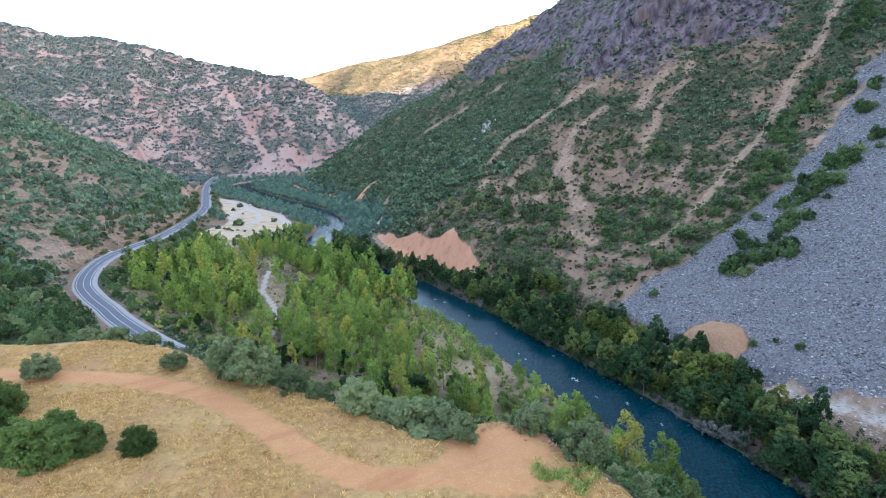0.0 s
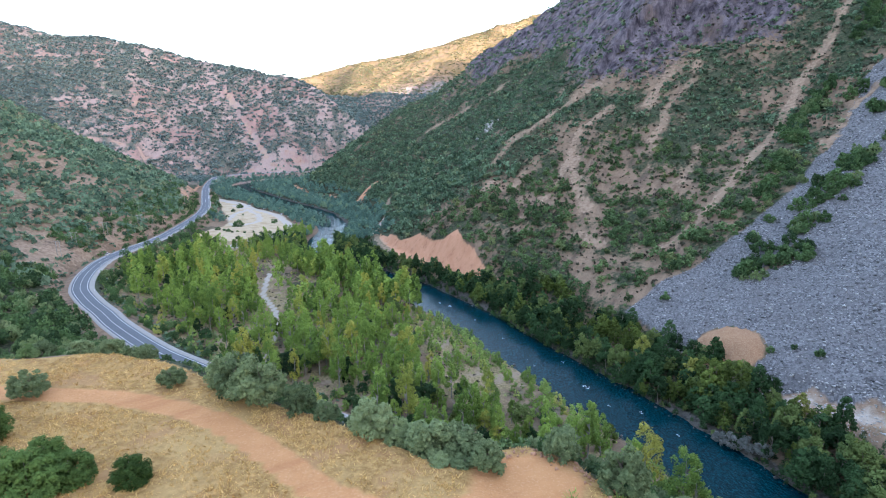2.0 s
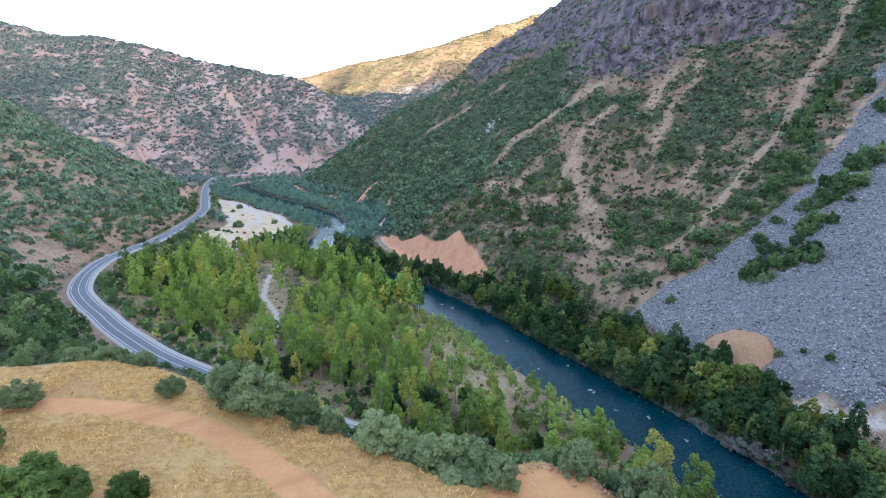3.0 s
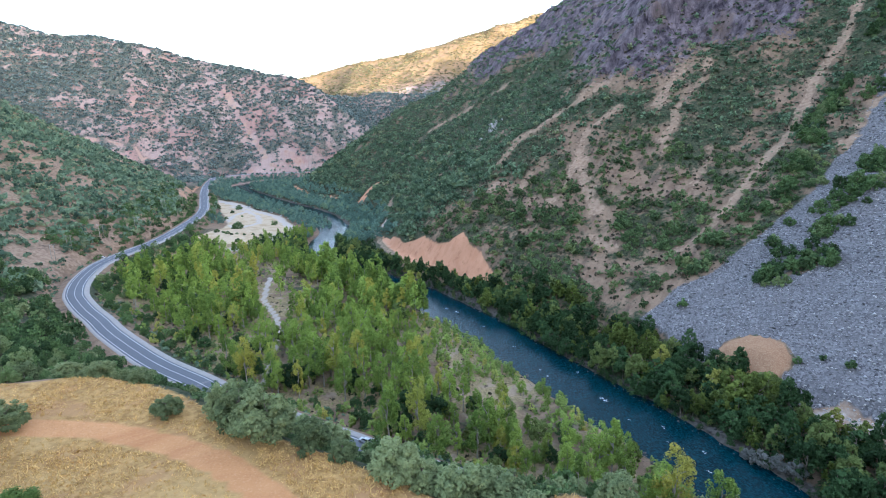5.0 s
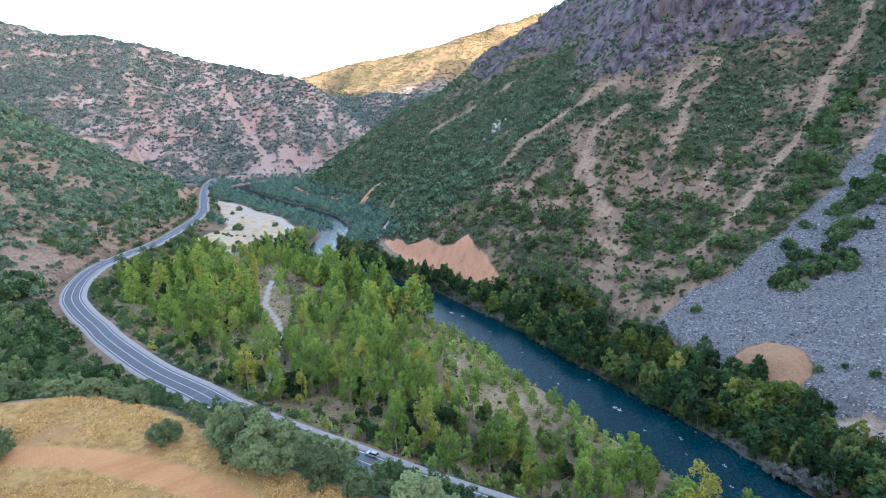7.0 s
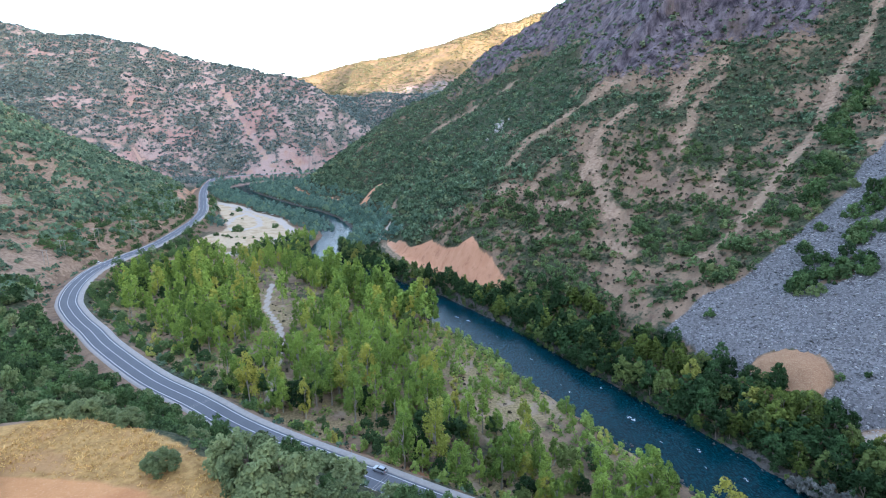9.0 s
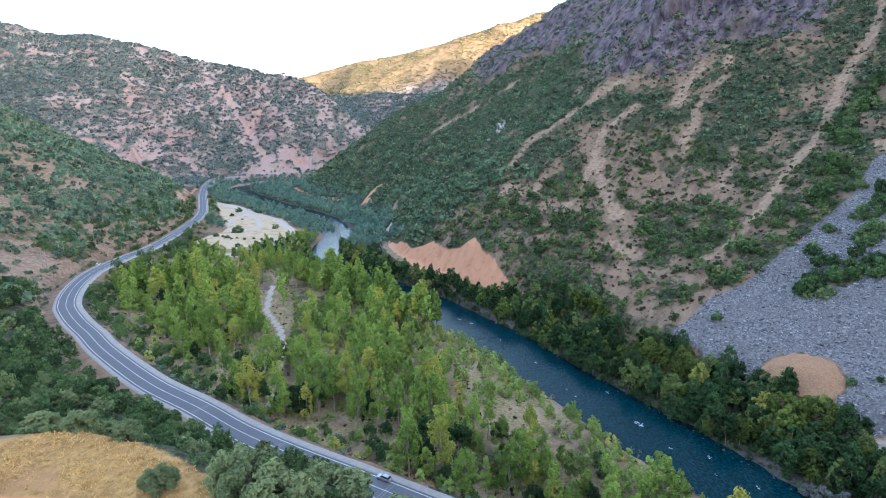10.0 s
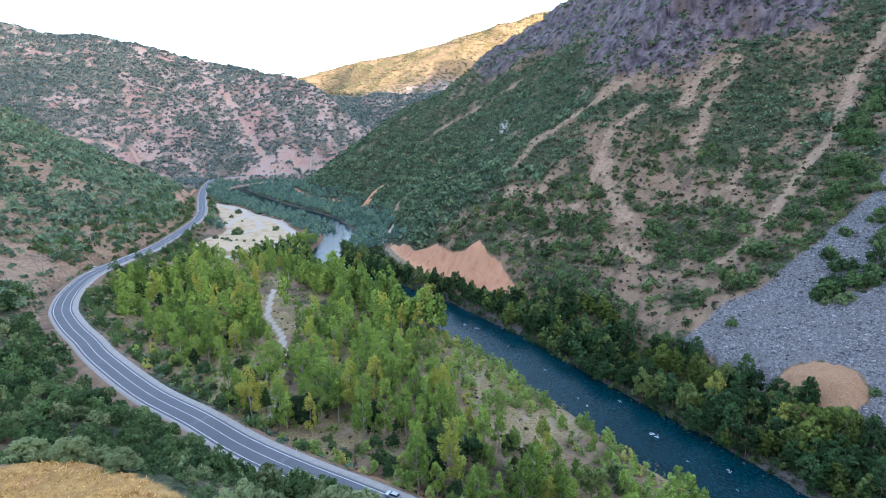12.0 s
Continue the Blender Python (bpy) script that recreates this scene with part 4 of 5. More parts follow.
SUNNY_SHRUB = Kind("sunny_shrub", "olive oak shrub on the distant slope", "shrub", "sunny", MAT_BARK, 24,
                   lambda g: round_clumps(g, 2.9, 2.1, 9, 0.02), 40, 1.2, 2.2, 2, (22, 1.45), 5, "", 0.2, 0.5)
HILL_SHRUB = Kind("hill_shrub", "green oak shrub on the hill", "shrub", "hill", MAT_BARK, 19,
                  lambda g: round_clumps(g, 2.9, 2.1, 10, 0.02), 40, 1.2, 2.2, 2, (40, 1.1), 5, "", 0.3, 0.5)
MOUNT_SHRUB = Kind("mount_shrub", "green oak shrub high on the mountainside", "shrub", "mount", MAT_BARK, 26,
                   lambda g: round_clumps(g, 2.9, 2.1, 14, 0.02, 0.26, 0.1), 40, 1.2, 2.2, 2, (38, 0.95), 5, "", 0.5, 0.65)
NEAR_SHRUB = Kind("near_shrub", "green oak shrub on the mountainside", "shrub", "slope", MAT_BARK, 22,
                  lambda g: round_clumps(g, 2.9, 2.1, 18, 0.02, 0.24, 0.1), 40, 1.2, 2.2, 2, (260, 0.40), 5, "", 0.6, 0.65)
BRUSH = Kind("dry_brush", "grey-brown dry brush", "brush", "brush", MAT_BARK, 20,
             lambda g: round_clumps(g, 1.6, 1.3, 6, 0.02), 30, 0.8, 1.2, 2, (14, 0.95), 5, "", 0.2, 0.7)


PALE = Kind("dry_shrub", "pale grey dry shrub on the river bank", "shrub", "dry", MAT_BARK, 23,
            lambda g: round_clumps(g, 3.6, 2.2, 26, 0.04, 0.22), 1300, 0.26, 3.0, 5, (40, 0.8), 2, "dry shrubs on the bank", 0.5, 0.7)
WOODS = Kind("woodland_tree", "dark green woodland tree with haze painted in as a blue tint", "tree", "woods", MAT_BARK, 21,
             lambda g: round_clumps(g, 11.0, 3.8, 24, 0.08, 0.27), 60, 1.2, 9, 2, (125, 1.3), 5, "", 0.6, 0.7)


def spots(rng, x0, x1, y0, y1, cell):
    i, j = np.meshgrid(np.arange(x0, x1, cell), np.arange(y0, y1, cell))
    x, y = i.ravel() + cell * rng.random(i.size), j.ravel() + cell * rng.random(i.size)
    seen = (x > -0.92 * y - 25) & (x < 0.92 * (y + 12) + 30)
    return x[seen], y[seen]


def chosen(c, keep):
    return {k: v[keep] for k, v in c.items()}


rng = np.random.default_rng(5)
CLEAR = [(-97, 345, 11), (-86, 318, 13), (-97, 244, 6), (8, 209, 9), (17, 218, 7), (22, 199, 8), (-34, 223, 7), (-75, 232, 7), (-60, 250, 6)]


def open_spot(x, y):
    m = np.zeros(x.shape, bool)
    for a, b, r in CLEAR:
        m |= np.hypot(x - a, y - b) < r
    return m


# the valley floor between road and river
x, y = spots(rng, -330, 90, 95, 520, 4.9)
c = plan(x, y)
flat = (~c["right"]) & (c["od"] > 10) & (c["rd"] > 2.5) & (c["z"] < 16) & (c["field"] < 0.3) & ((along(x, y, PATH)[0] > 6.5) | (y < 275)) & ~open_spot(x, y)
grove = fbm(x, y, 32, 3, 201)
inner = smooth(np.where((y < 250) & (x > -95), 10, 15), np.where((y < 250) & (x > -95), 19, 32), c["od"]) * (1 - 0.9 * smooth(330, 430, y) * (x < -205))
shore = 1 - smooth(4, 30, c["rd"] + 8 * grove)
young = (y < 300)
tall_shore = (y > 295) & (y < 392) & (c["rd"] < 26) & (c["rd"] > 3)
p_pop = inner * np.clip(0.52 + 1.1 * grove, np.where(tall_shore, 0.8, 0), 0.95) * np.where(young, 1 - 0.6 * shore, 1 + 0.2 * shore)
height = np.where(young, 0.5 + 0.5 * smooth(6, 60, c["rd"]), np.where(tall_shore, 1.1, 1.0))
roll = rng.random(len(x))
pop = flat & (roll < p_pop)
wil = flat & ~pop & young & (rng.random(len(x)) < 0.35 + 0.5 * shore)
bnk = flat & ~pop & ~young & (c["rd"] < 22) & (rng.random(len(x)) < 0.6)
oak_in = flat & ~pop & ~wil & ~bnk & (c["od"] < 55) & (rng.random(len(x)) < np.where(c["od"] < 24, 0.7, 0.4)) & (c["bare"] < 0.4)


def put(kind, x, y, z, lo, hi, name, label, near, trunks=False, share=1.0, tallness=(0.85, 1.2), limit=300, part_of=1.0):
    """The ones in the near stretch as things of their own, the others joined."""
    n = len(x)
    s = (lo + (hi - lo) * rng.random(n)) * part_of
    st = tallness[0] + (tallness[1] - tallness[0]) * rng.random(n)
    order = np.flatnonzero(near)
    order = order[np.argsort(y[order])][:limit]
    single = np.zeros(n, bool)
    single[order] = True
    for k in order:
        kind.plant(x[k], y[k], z[k], s[k], rng.random() * 6.283, st[k], int(rng.integers(0, 99)))
    r = ~single
    return kind.many(name, label, x[r], y[r], z[r] - 0.1, s[r], st[r], rng, trunks, share)


dark = pop & (rng.random(len(x)) < 0.12 + 0.28 * (c["od"] < 40) * (y < 270))
pop &= ~dark
back = pop & (y > 385) & ~tall_shore
put(POPLAR, x[back], y[back], c["z"][back], 0.5, 0.85, "young_poplar_grove", "young poplars at the edge of the dry meadow", y[back] < 0, True)
pop &= ~back
put(POPLAR, x[pop], y[pop], c["z"][pop], 0.7, 1.4, "poplar_grove", "grove of light green poplars on the valley floor", y[pop] < 290, True, limit=190, part_of=height[pop])
put(WILLOW, x[wil], y[wil], c["z"][wil], 0.5, 1.15, "willow_thicket", "yellowish willow thicket along the river", y[wil] < 300)
put(OAK, x[oak_in], y[oak_in], c["z"][oak_in], 0.55, 1.05, "roadside_oaks", "low dark oaks on bare soil inside the bend of the road", y[oak_in] < 0)
bnk |= dark
n_bank = [(x[bnk], y[bnk], c["z"][bnk])]
low = flat & ~bnk & (inner > 0.4) & (rng.random(len(x)) < 0.32)
WILLOW.many("grove_undergrowth", "low yellow-green undergrowth beneath the poplars", x[low] + 2.2, y[low] + 1.5, c["z"][low] - 0.2, 0.4 + 0.4 * rng.random(low.sum()), 0.6 + 0.4 * rng.random(low.sum()), rng, share=0.7)

x, y = spots(rng, -240, 70, 130, 420, 2.3)
c = plan(x, y)
m = (~c["right"]) & (c["od"] > 8.5) & (c["rd"] > 2) & (c["z"] < 16) & (c["field"] < 0.3) & (c["path"] < 0.3) & (rng.random(len(x)) < 0.34 + 0.3 * fbm(x, y, 12, 3, 213))
few = m & (rng.random(len(x)) < 0.35)
BRUSH.many("floor_brush", "dry brown brush and weeds on the valley floor", x[few], y[few], c["z"][few] - 0.1, 0.3 + 0.6 * rng.random(few.sum()), 0.6 + 0.5 * rng.random(few.sum()), rng)
m = m & ~few & (rng.random(len(x)) < 0.75)
WILLOW.many("floor_sprouts", "yellow-green sprouts on the valley floor", x[m] + 0.8, y[m] + 0.5, c["z"][m] - 0.1, 0.18 + 0.35 * rng.random(m.sum()), 0.6 + 0.5 * rng.random(m.sum()), rng, share=0.2)

# both banks
x, y = spots(rng, -420, 150, 60, 1080, 4.4)
c = plan(x, y)
wood = (c["rd"] > np.where(y > 480, 4.0, 0.0)) & (c["rd"] < np.where(c["right"], np.where((y > 325) & (y < 480), 11, 33) + 8 * fbm(x, y, 30, 2, 203), 14)) & (c["path"] < 0.5) & (c["bare"] < 0.45) & (c["field"] < 0.3) & (c["scree"] < 0.5)
wood &= c["right"] & (c["fd"] < 8) | (y > 400)
wood &= (rng.random(len(x)) < 0.8) & (np.hypot(x - 89, y - 166) > 7.5)
wood |= (~c["right"]) & (y > 560) & (c["rd"] > 1) & (c["rd"] < 46) & (c["field"] < 0.3) & (np.abs(c["od"]) > 7) & (rng.random(len(x)) < 0.6)
wood |= (~c["right"]) & (y > 560) & (y < 900) & (c["field"] < 0.2) & (c["od"] > 12) & (rng.random(len(x)) < 0.45)
wood |= c["right"] & (c["fd"] < 3) & (c["rd"] > 1) & (y > 480) & (c["bare"] < 0.3) & (c["path"] < 0.3) & (rng.random(len(x)) < 0.7)
bx, by, bz = (np.concatenate([a, b]) for a, b in zip(n_bank[0], (x[wood], y[wood], c["z"][wood])))
far = by > 480
sort = fbm(bx, by, 16, 2, 211) + 0.5 * rng.random(len(bx))
light = ~far & (sort > 0.50)
dark = ~far & ~light
lower = np.where((by > 330) & (by < 410) & (bx > -60), 0.75, 1.0)
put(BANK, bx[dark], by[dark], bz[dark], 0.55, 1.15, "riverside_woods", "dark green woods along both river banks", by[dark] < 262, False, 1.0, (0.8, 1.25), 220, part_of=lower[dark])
put(LIGHT_BANK, bx[light], by[light], bz[light], 0.5, 1.05, "light_riverside_woods", "yellow-green trees among the woods of the river banks", by[light] < 262, False, 1.0, (0.8, 1.25), 90, part_of=lower[light])
put(WOODS, bx[far], by[far], bz[far], 0.4, 0.85, "far_riverside_woods", "green woods round the far bend of the river, haze painted into the leaves", by[far] < 0, False, 1.0, (0.8, 1.2))

x, y = spots(rng, -110, 70, 270, 480, 3.3)
c = plan(x, y)
m = c["right"] & (c["rd"] > 0.6) & (c["rd"] < 9) & (c["path"] < 0.7) & (rng.random(len(x)) < 0.5)
put(BANK, x[m], y[m], c["z"][m], 0.6, 0.92, "cut_bank_woods", "dark green trees between the river and the cut bank", y[m] < 0, False, 1.0, (0.9, 1.3))

x, y = spots(rng, -40, 175, 80, 340, 3.0)
c = plan(x, y)
m = c["right"] & (c["rd"] > 2) & (c["rd"] < 36) & (c["fd"] < 5) & (c["scree"] < 0.4) & (c["earth"] < 0.3) & (c["bare"] < 0.4) & (c["tan"] < 0.4) & (np.hypot(x - 89, y - 166) > 5)
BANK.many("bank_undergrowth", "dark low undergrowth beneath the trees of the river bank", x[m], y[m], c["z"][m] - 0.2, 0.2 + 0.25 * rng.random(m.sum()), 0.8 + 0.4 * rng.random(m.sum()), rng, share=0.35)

# low growth that hangs over the water
x, y = spots(rng, -130, 120, 80, 480, 2.6)
c = plan(x, y)
m = c["right"] & (c["rd"] > -2.0) & (c["rd"] < 3.2) & (rng.random(len(x)) < 0.8)
# the near-black bank leaves stand in for the shadow along the waterline
BANK.many("waterside_scrub", "scrub hanging over the water of the river, coloured dark for the shadow there", x[m], y[m], np.maximum(c["z"][m], 0) - 0.2, 0.2 + 0.2 * rng.random(m.sum()), 0.8 + 0.5 * rng.random(m.sum()), rng, share=0.5)
m = ~c["right"] & (c["rd"] > 0.5) & (c["rd"] < 17) & (y < 330) & (rng.random(len(x)) < 0.3)
WILLOW.many("shore_willows", "low yellow-green willow scrub on the gravel shore", x[m], y[m], np.maximum(c["z"][m], 0) - 0.2, 0.3 + 0.4 * rng.random(m.sum()), 0.7 + 0.5 * rng.random(m.sum()), rng, share=0.5)

# oaks below the bench and on the hill along the road
x, y = spots(rng, -330, 70, 60, 330, 6.1)
c = plan(x, y)
slope = (~c["right"]) & (c["bench"] < 0.45) & (c["od"] < np.where(x > -125, -12.5, -12)) & (c["z"] > 9) & (c["bare"] < 0.35) & (c["tan"] < 0.5)
slope |= (~c["right"]) & (c["bench"] < 0.4) & (c["z"] > 13) & (y < 150) & ((c["od"] > 9) | (c["od"] < -14))
slope &= along(x, y, [(-32, 168), (-29, 150), (-27, 132)])[0] > 4.5
slope &= (rng.random(len(x)) < np.clip(0.80 + 0.6 * fbm(x, y, 26, 3, 205), 0, 0.97))
silver = slope & (rng.random(len(x)) < np.where(y < 150, 0.4, 0.12))
green = slope & ~silver
small = np.where((c["bd"] > -24) & (y < 150), np.where(x > -92, 0.48, 0.72), 1.0)
put(OAK, x[green], y[green], c["z"][green], 0.75, 1.4, "hillside_oaks", "dense low oak trees on the hillside", y[green] < 240, False, 0.75, (0.9, 1.25), 290, part_of=small[green])
put(GREY, x[silver], y[silver], c["z"][silver], 0.75, 1.25, "hillside_grey_oaks", "grey-green oaks among the trees of the hillside", y[silver] < 240, False, 1.0, (0.9, 1.2), 40, part_of=small[silver])

# scrub that hides the lip of the bench
x, y = spots(rng, -140, 45, 50, 130, 2.6)
c = plan(x, y)
m = (~c["right"]) & (c["bd"] < -1.0) & (c["bd"] > -16) & (rng.random(len(x)) < 0.8)
NEAR_SHRUB.many("lip_scrub", "green scrub below the lip of the bench", x[m], y[m], c["z"][m] - 0.2, 0.3 + 0.4 * rng.random(m.sum()), 0.8 + 0.4 * rng.random(m.sum()), rng)

# low bushes by the road
x, y = spots(rng, -330, 20, 110, 480, 3.4)
c = plan(x, y)
m = (~c["right"]) & (np.abs(c["od"]) > 8.5) & (np.abs(c["od"]) < 22) & (c["bench"] < 0.3) & (c["bare"] < 0.4) & (rng.random(len(x)) < 0.3)
HILL_SHRUB.many("roadside_bushes", "small green bushes on bare soil beside the road", x[m], y[m], c["z"][m] - 0.15, 0.4 + 0.5 * rng.random(m.sum()), 0.7 + 0.4 * rng.random(m.sum()), rng)

# trees on both sides of the far stretch of the road
x, y = spots(rng, -345, -200, 395, 760, 4.8)
c = plan(x, y)
m = (~c["right"]) & (c["od"] < -9) & (c["od"] > -48) & (c["bare"] < 0.3) & (rng.random(len(x)) < 0.58 + 0.5 * fbm(x, y, 24, 3, 217))
m |= (~c["right"]) & (c["od"] > 7.5) & (c["od"] < 15) & (c["field"] < 0.4) & (rng.random(len(x)) < 0.5)
OAK.many("far_roadside_oaks", "grey-green oaks on both sides of the road", x[m], y[m], c["z"][m] - 0.2, 0.55 + 0.8 * rng.random(m.sum()), 0.85 + 0.3 * rng.random(m.sum()), rng, share=0.4)

x, y = spots(rng, -760, -150, 300, 960, 4.6)
c = plan(x, y)
hill = (c["ld"] > 3) & (c["bare"] < 0.3) & (rng.random(len(x)) > 1.5 * c["tan"] - 0.2) & (c["od"] < -9)
hill &= rng.random(len(x)) < c["scrub"] * (1 - 0.5 * (c["tan"] > 0.4))
HILL_SHRUB.many("hill_scrub", "thick green oak scrub on the hill above the road, colour lifted for haze", x[hill], y[hill], c["z"][hill] - 0.2, 0.8 + 1.5 * rng.random(hill.sum()) ** 1.5, 0.8 + 0.4 * rng.random(hill.sum()), rng, share=0.8)

# the mountain across the river
x, y = spots(rng, -240, 420, 150, 1000, 3.7)
c = plan(x, y)
up = c["right"] & (c["fd"] > 2) & (c["scree"] < 0.5) & (c["bare"] < 0.3) & (c["earth"] < 0.3)
up &= rng.random(len(x)) < c["scrub"]
size = (0.55 + 1.05 * rng.random(len(x)) ** 1.5 + 1.0 * (rng.random(len(x)) < 0.22 * (c["fd"] < 80))) * (1 - 0.5 * (c["tan"] > 0.25))
tall = 0.8 + 0.5 * rng.random(len(x))
lower = up & (c["fd"] < 130) & (y < 420)
upper = up & ~lower
NEAR_SHRUB.many("lower_scrub", "green oak scrub at the foot of the mountain", x[lower], y[lower], c["z"][lower] - 0.2, size[lower], tall[lower], rng)
MOUNT_SHRUB.many("mountain_scrub", "oak scrub on the rocky mountainside", x[upper], y[upper], c["z"][upper] - 0.2, size[upper], tall[upper], rng)
stripe_spots = (x, y, c)
x, y = spots(rng, -60, 330, 270, 560, 2.6)
c = plan(x, y)
brush = c["right"] & (c["fd"] > 4) & (c["scree"] < 0.4) & (c["bare"] < 0.3) & (rng.random(len(x)) < np.where(c["tan"] > 0.45, 0.14, 0.42))
BRUSH.many("mountain_brush", "grey-brown dry brush on the mountainside", x[brush], y[brush], c["z"][brush] - 0.1, 0.35 + 0.9 * rng.random(brush.sum()) ** 2, 0.8 + 0.5 * rng.random(brush.sum()), rng)
x, y, c = stripe_spots
stripe = c["right"] & (c["stripes"] > 0.33) & (rng.random(len(x)) < 0.85)
for k in np.flatnonzero(stripe)[:290]:
    SHRUB.plant(x[k], y[k], c["z"][k] - 0.2, 1.0 + 1.2 * rng.random() ** 1.5, rng.random() * 6.28, 1.0 + 0.3 * rng.random(), int(rng.integers(0, 99)))
for a, b, s in ((101, 258, 1.3), (158, 280, 1.5), (181, 295, 1.6), (146, 271, 1.9), (148, 274, 1.3), (120, 280, 1.5), (112, 288, 1.9), (131, 294, 1.7), (116, 291, 1.4), (133, 196, 1.0), (128, 203, 0.8), (121, 206, 0.9)):
    SHRUB.plant(a, b, float(seat([a], [b])[0]) - 0.2, s, a, 1.1, a)

# the mountains behind
x, y = spots(rng, -1250, 20, 960, 1420, 4.8)
c = plan(x, y)
m = (c["bare"] < 0.3) & (c["tan"] < 0.4) & (c["rd"] > 5) & (c["od"] < -6) & (rng.random(len(x)) < c["scrub"])
FAR_SHRUB.many("far_scrub", "scattered oak scrub on the far pink mountainside, greyed with painted haze", x[m], y[m], c["z"][m] - 0.2, 1.0 + 1.1 * rng.random(m.sum()), 0.8 + 0.4 * rng.random(m.sum()), rng)
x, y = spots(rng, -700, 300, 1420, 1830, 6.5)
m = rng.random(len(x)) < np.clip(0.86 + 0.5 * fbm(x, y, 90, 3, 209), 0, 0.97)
FAR_SHRUB.many("gap_scrub", "thick green scrub on the shaded ridge behind the spur, blued with painted haze", x[m], y[m], seat(x[m], y[m]) - 0.3, 1.6 + 1.6 * rng.random(m.sum()), 0.7 + 0.4 * rng.random(m.sum()), rng, share=0.8)
x, y = spots(rng, -1100, 700, 1830, 2450, 10)
m = rng.random(len(x)) < np.clip(0.60 + 0.8 * fbm(x, y, 160, 4, 207), 0, 0.97)
SUNNY_SHRUB.many("distant_scrub", "olive oak scrub on a distant sunlit mountain", x[m], y[m], seat(x[m], y[m]) - 0.3, 1.5 + 1.5 * rng.random(m.sum()), 0.6 + 0.3 * rng.random(m.sum()), rng, share=0.6)

# tall trees by the near shore, and dry grey shrubs across the water
for a, b, s in ((41, 160, 1.35), (38, 163, 1.15), (44, 158, 1.1), (52, 144, 1.45), (50, 146, 1.1), (59, 135, 1.4), (61, 132.5, 1.15), (31, 172, 1.0)):
    POPLAR.plant(a, b, float(seat([a], [b])[0]) - 0.1, s, a, 1.0, a, "tall dense green poplar tree beside the river")
for a, b, s in ((93, 199, 1.0), (97, 201, 0.95), (101, 198, 0.9), (96, 195, 1.1), (90, 203, 1.0), (105, 196, 0.85), (100, 193, 1.05), (92, 193, 1.15), (108, 198, 0.7), (94, 206, 0.8)):
    LIGHT_BANK.plant(a, b, float(seat([a], [b])[0]) - 0.2, s * 1.3, a, 1.05, a + b, "leafy yellow-green tree below the earth mound")
for a, b, s in ((89, 168.5, 1.7), (92, 165, 1.5), (87, 172, 1.3), (95, 161, 1.6)):
    PALE.plant(a, b, float(seat([a], [b])[0]) - 0.1, s, a, 1.0, int(a))

# trees on the bench itself and along its lip
for a, b, s, h, lab in ((-52.5, 66, 1.5, 0.95, "large dense green oak clump on dry grass"), (-57, 68, 1.35, 0.95, ""), (-49, 68.5, 1.1, 0.9, ""), (-54, 71, 1.2, 1.0, ""),
                        (-68, 79, 1.3, 1.1, ""), (-72, 82, 1.2, 1.1, ""), (-66, 75, 0.9, 1.0, ""), (-41.7, 68.5, 0.95, 0.95, "small round dark green oak bush on dry grass")):
    BUSH.plant(a, b, float(seat([a], [b])[0]) - 0.2, s * 0.85, a * 3.1, h, int(abs(a * 7)), lab)
for a, b, s, h in ((-71.9, 93, 1.05, 0.98), (-50, 97, 0.85, 0.9), (-40.5, 97, 1.2, 1.15), (-36.5, 92, 1.4, 1.15), (-32.5, 89, 1.55, 1.1), (-25.4, 86.5, 0.95, 1.15),
                   (-20.6, 84, 0.7, 0.95), (-13.5, 80, 1.15, 1.05), (-10, 80, 1.05, 1.0), (-5, 77, 1.25, 1.05), (-1, 76.5, 1.3, 1.0), (2.6, 71, 0.8, 1.1), (13, 75, 0.95, 1.1), (19, 68, 1.1, 1.25), (-76, 113, 1.05, 0.9), (-69, 112, 0.95, 0.9), (-61, 109.5, 0.8, 0.85), (-84, 113, 1.1, 0.95), (-0.5, 72.5, 0.6, 0.55), (-3.5, 73, 0.6, 0.5)):
    GREY.plant(a, b, float(seat([a], [b])[0]) - 0.15, s, a * 5.3, h, int(abs(a * 11)))


# ---- stones of the scree ----
def stone_shapes(rng, count):
    """Angular eight-sided stones."""
    v = np.array([(1, 0, 0), (-1, 0, 0), (0, 1, 0), (0, -1, 0), (0, 0, 1), (0, 0, -1)], float) * 0.55
    f = np.array([(0, 2, 4), (2, 1, 4), (1, 3, 4), (3, 0, 4), (2, 0, 5), (1, 2, 5), (3, 1, 5), (0, 3, 5)])
    return [((v + 0.16 * rng.normal(size=v.shape)) * np.array([1.2, 0.9, 0.75]), f) for k in range(count)]


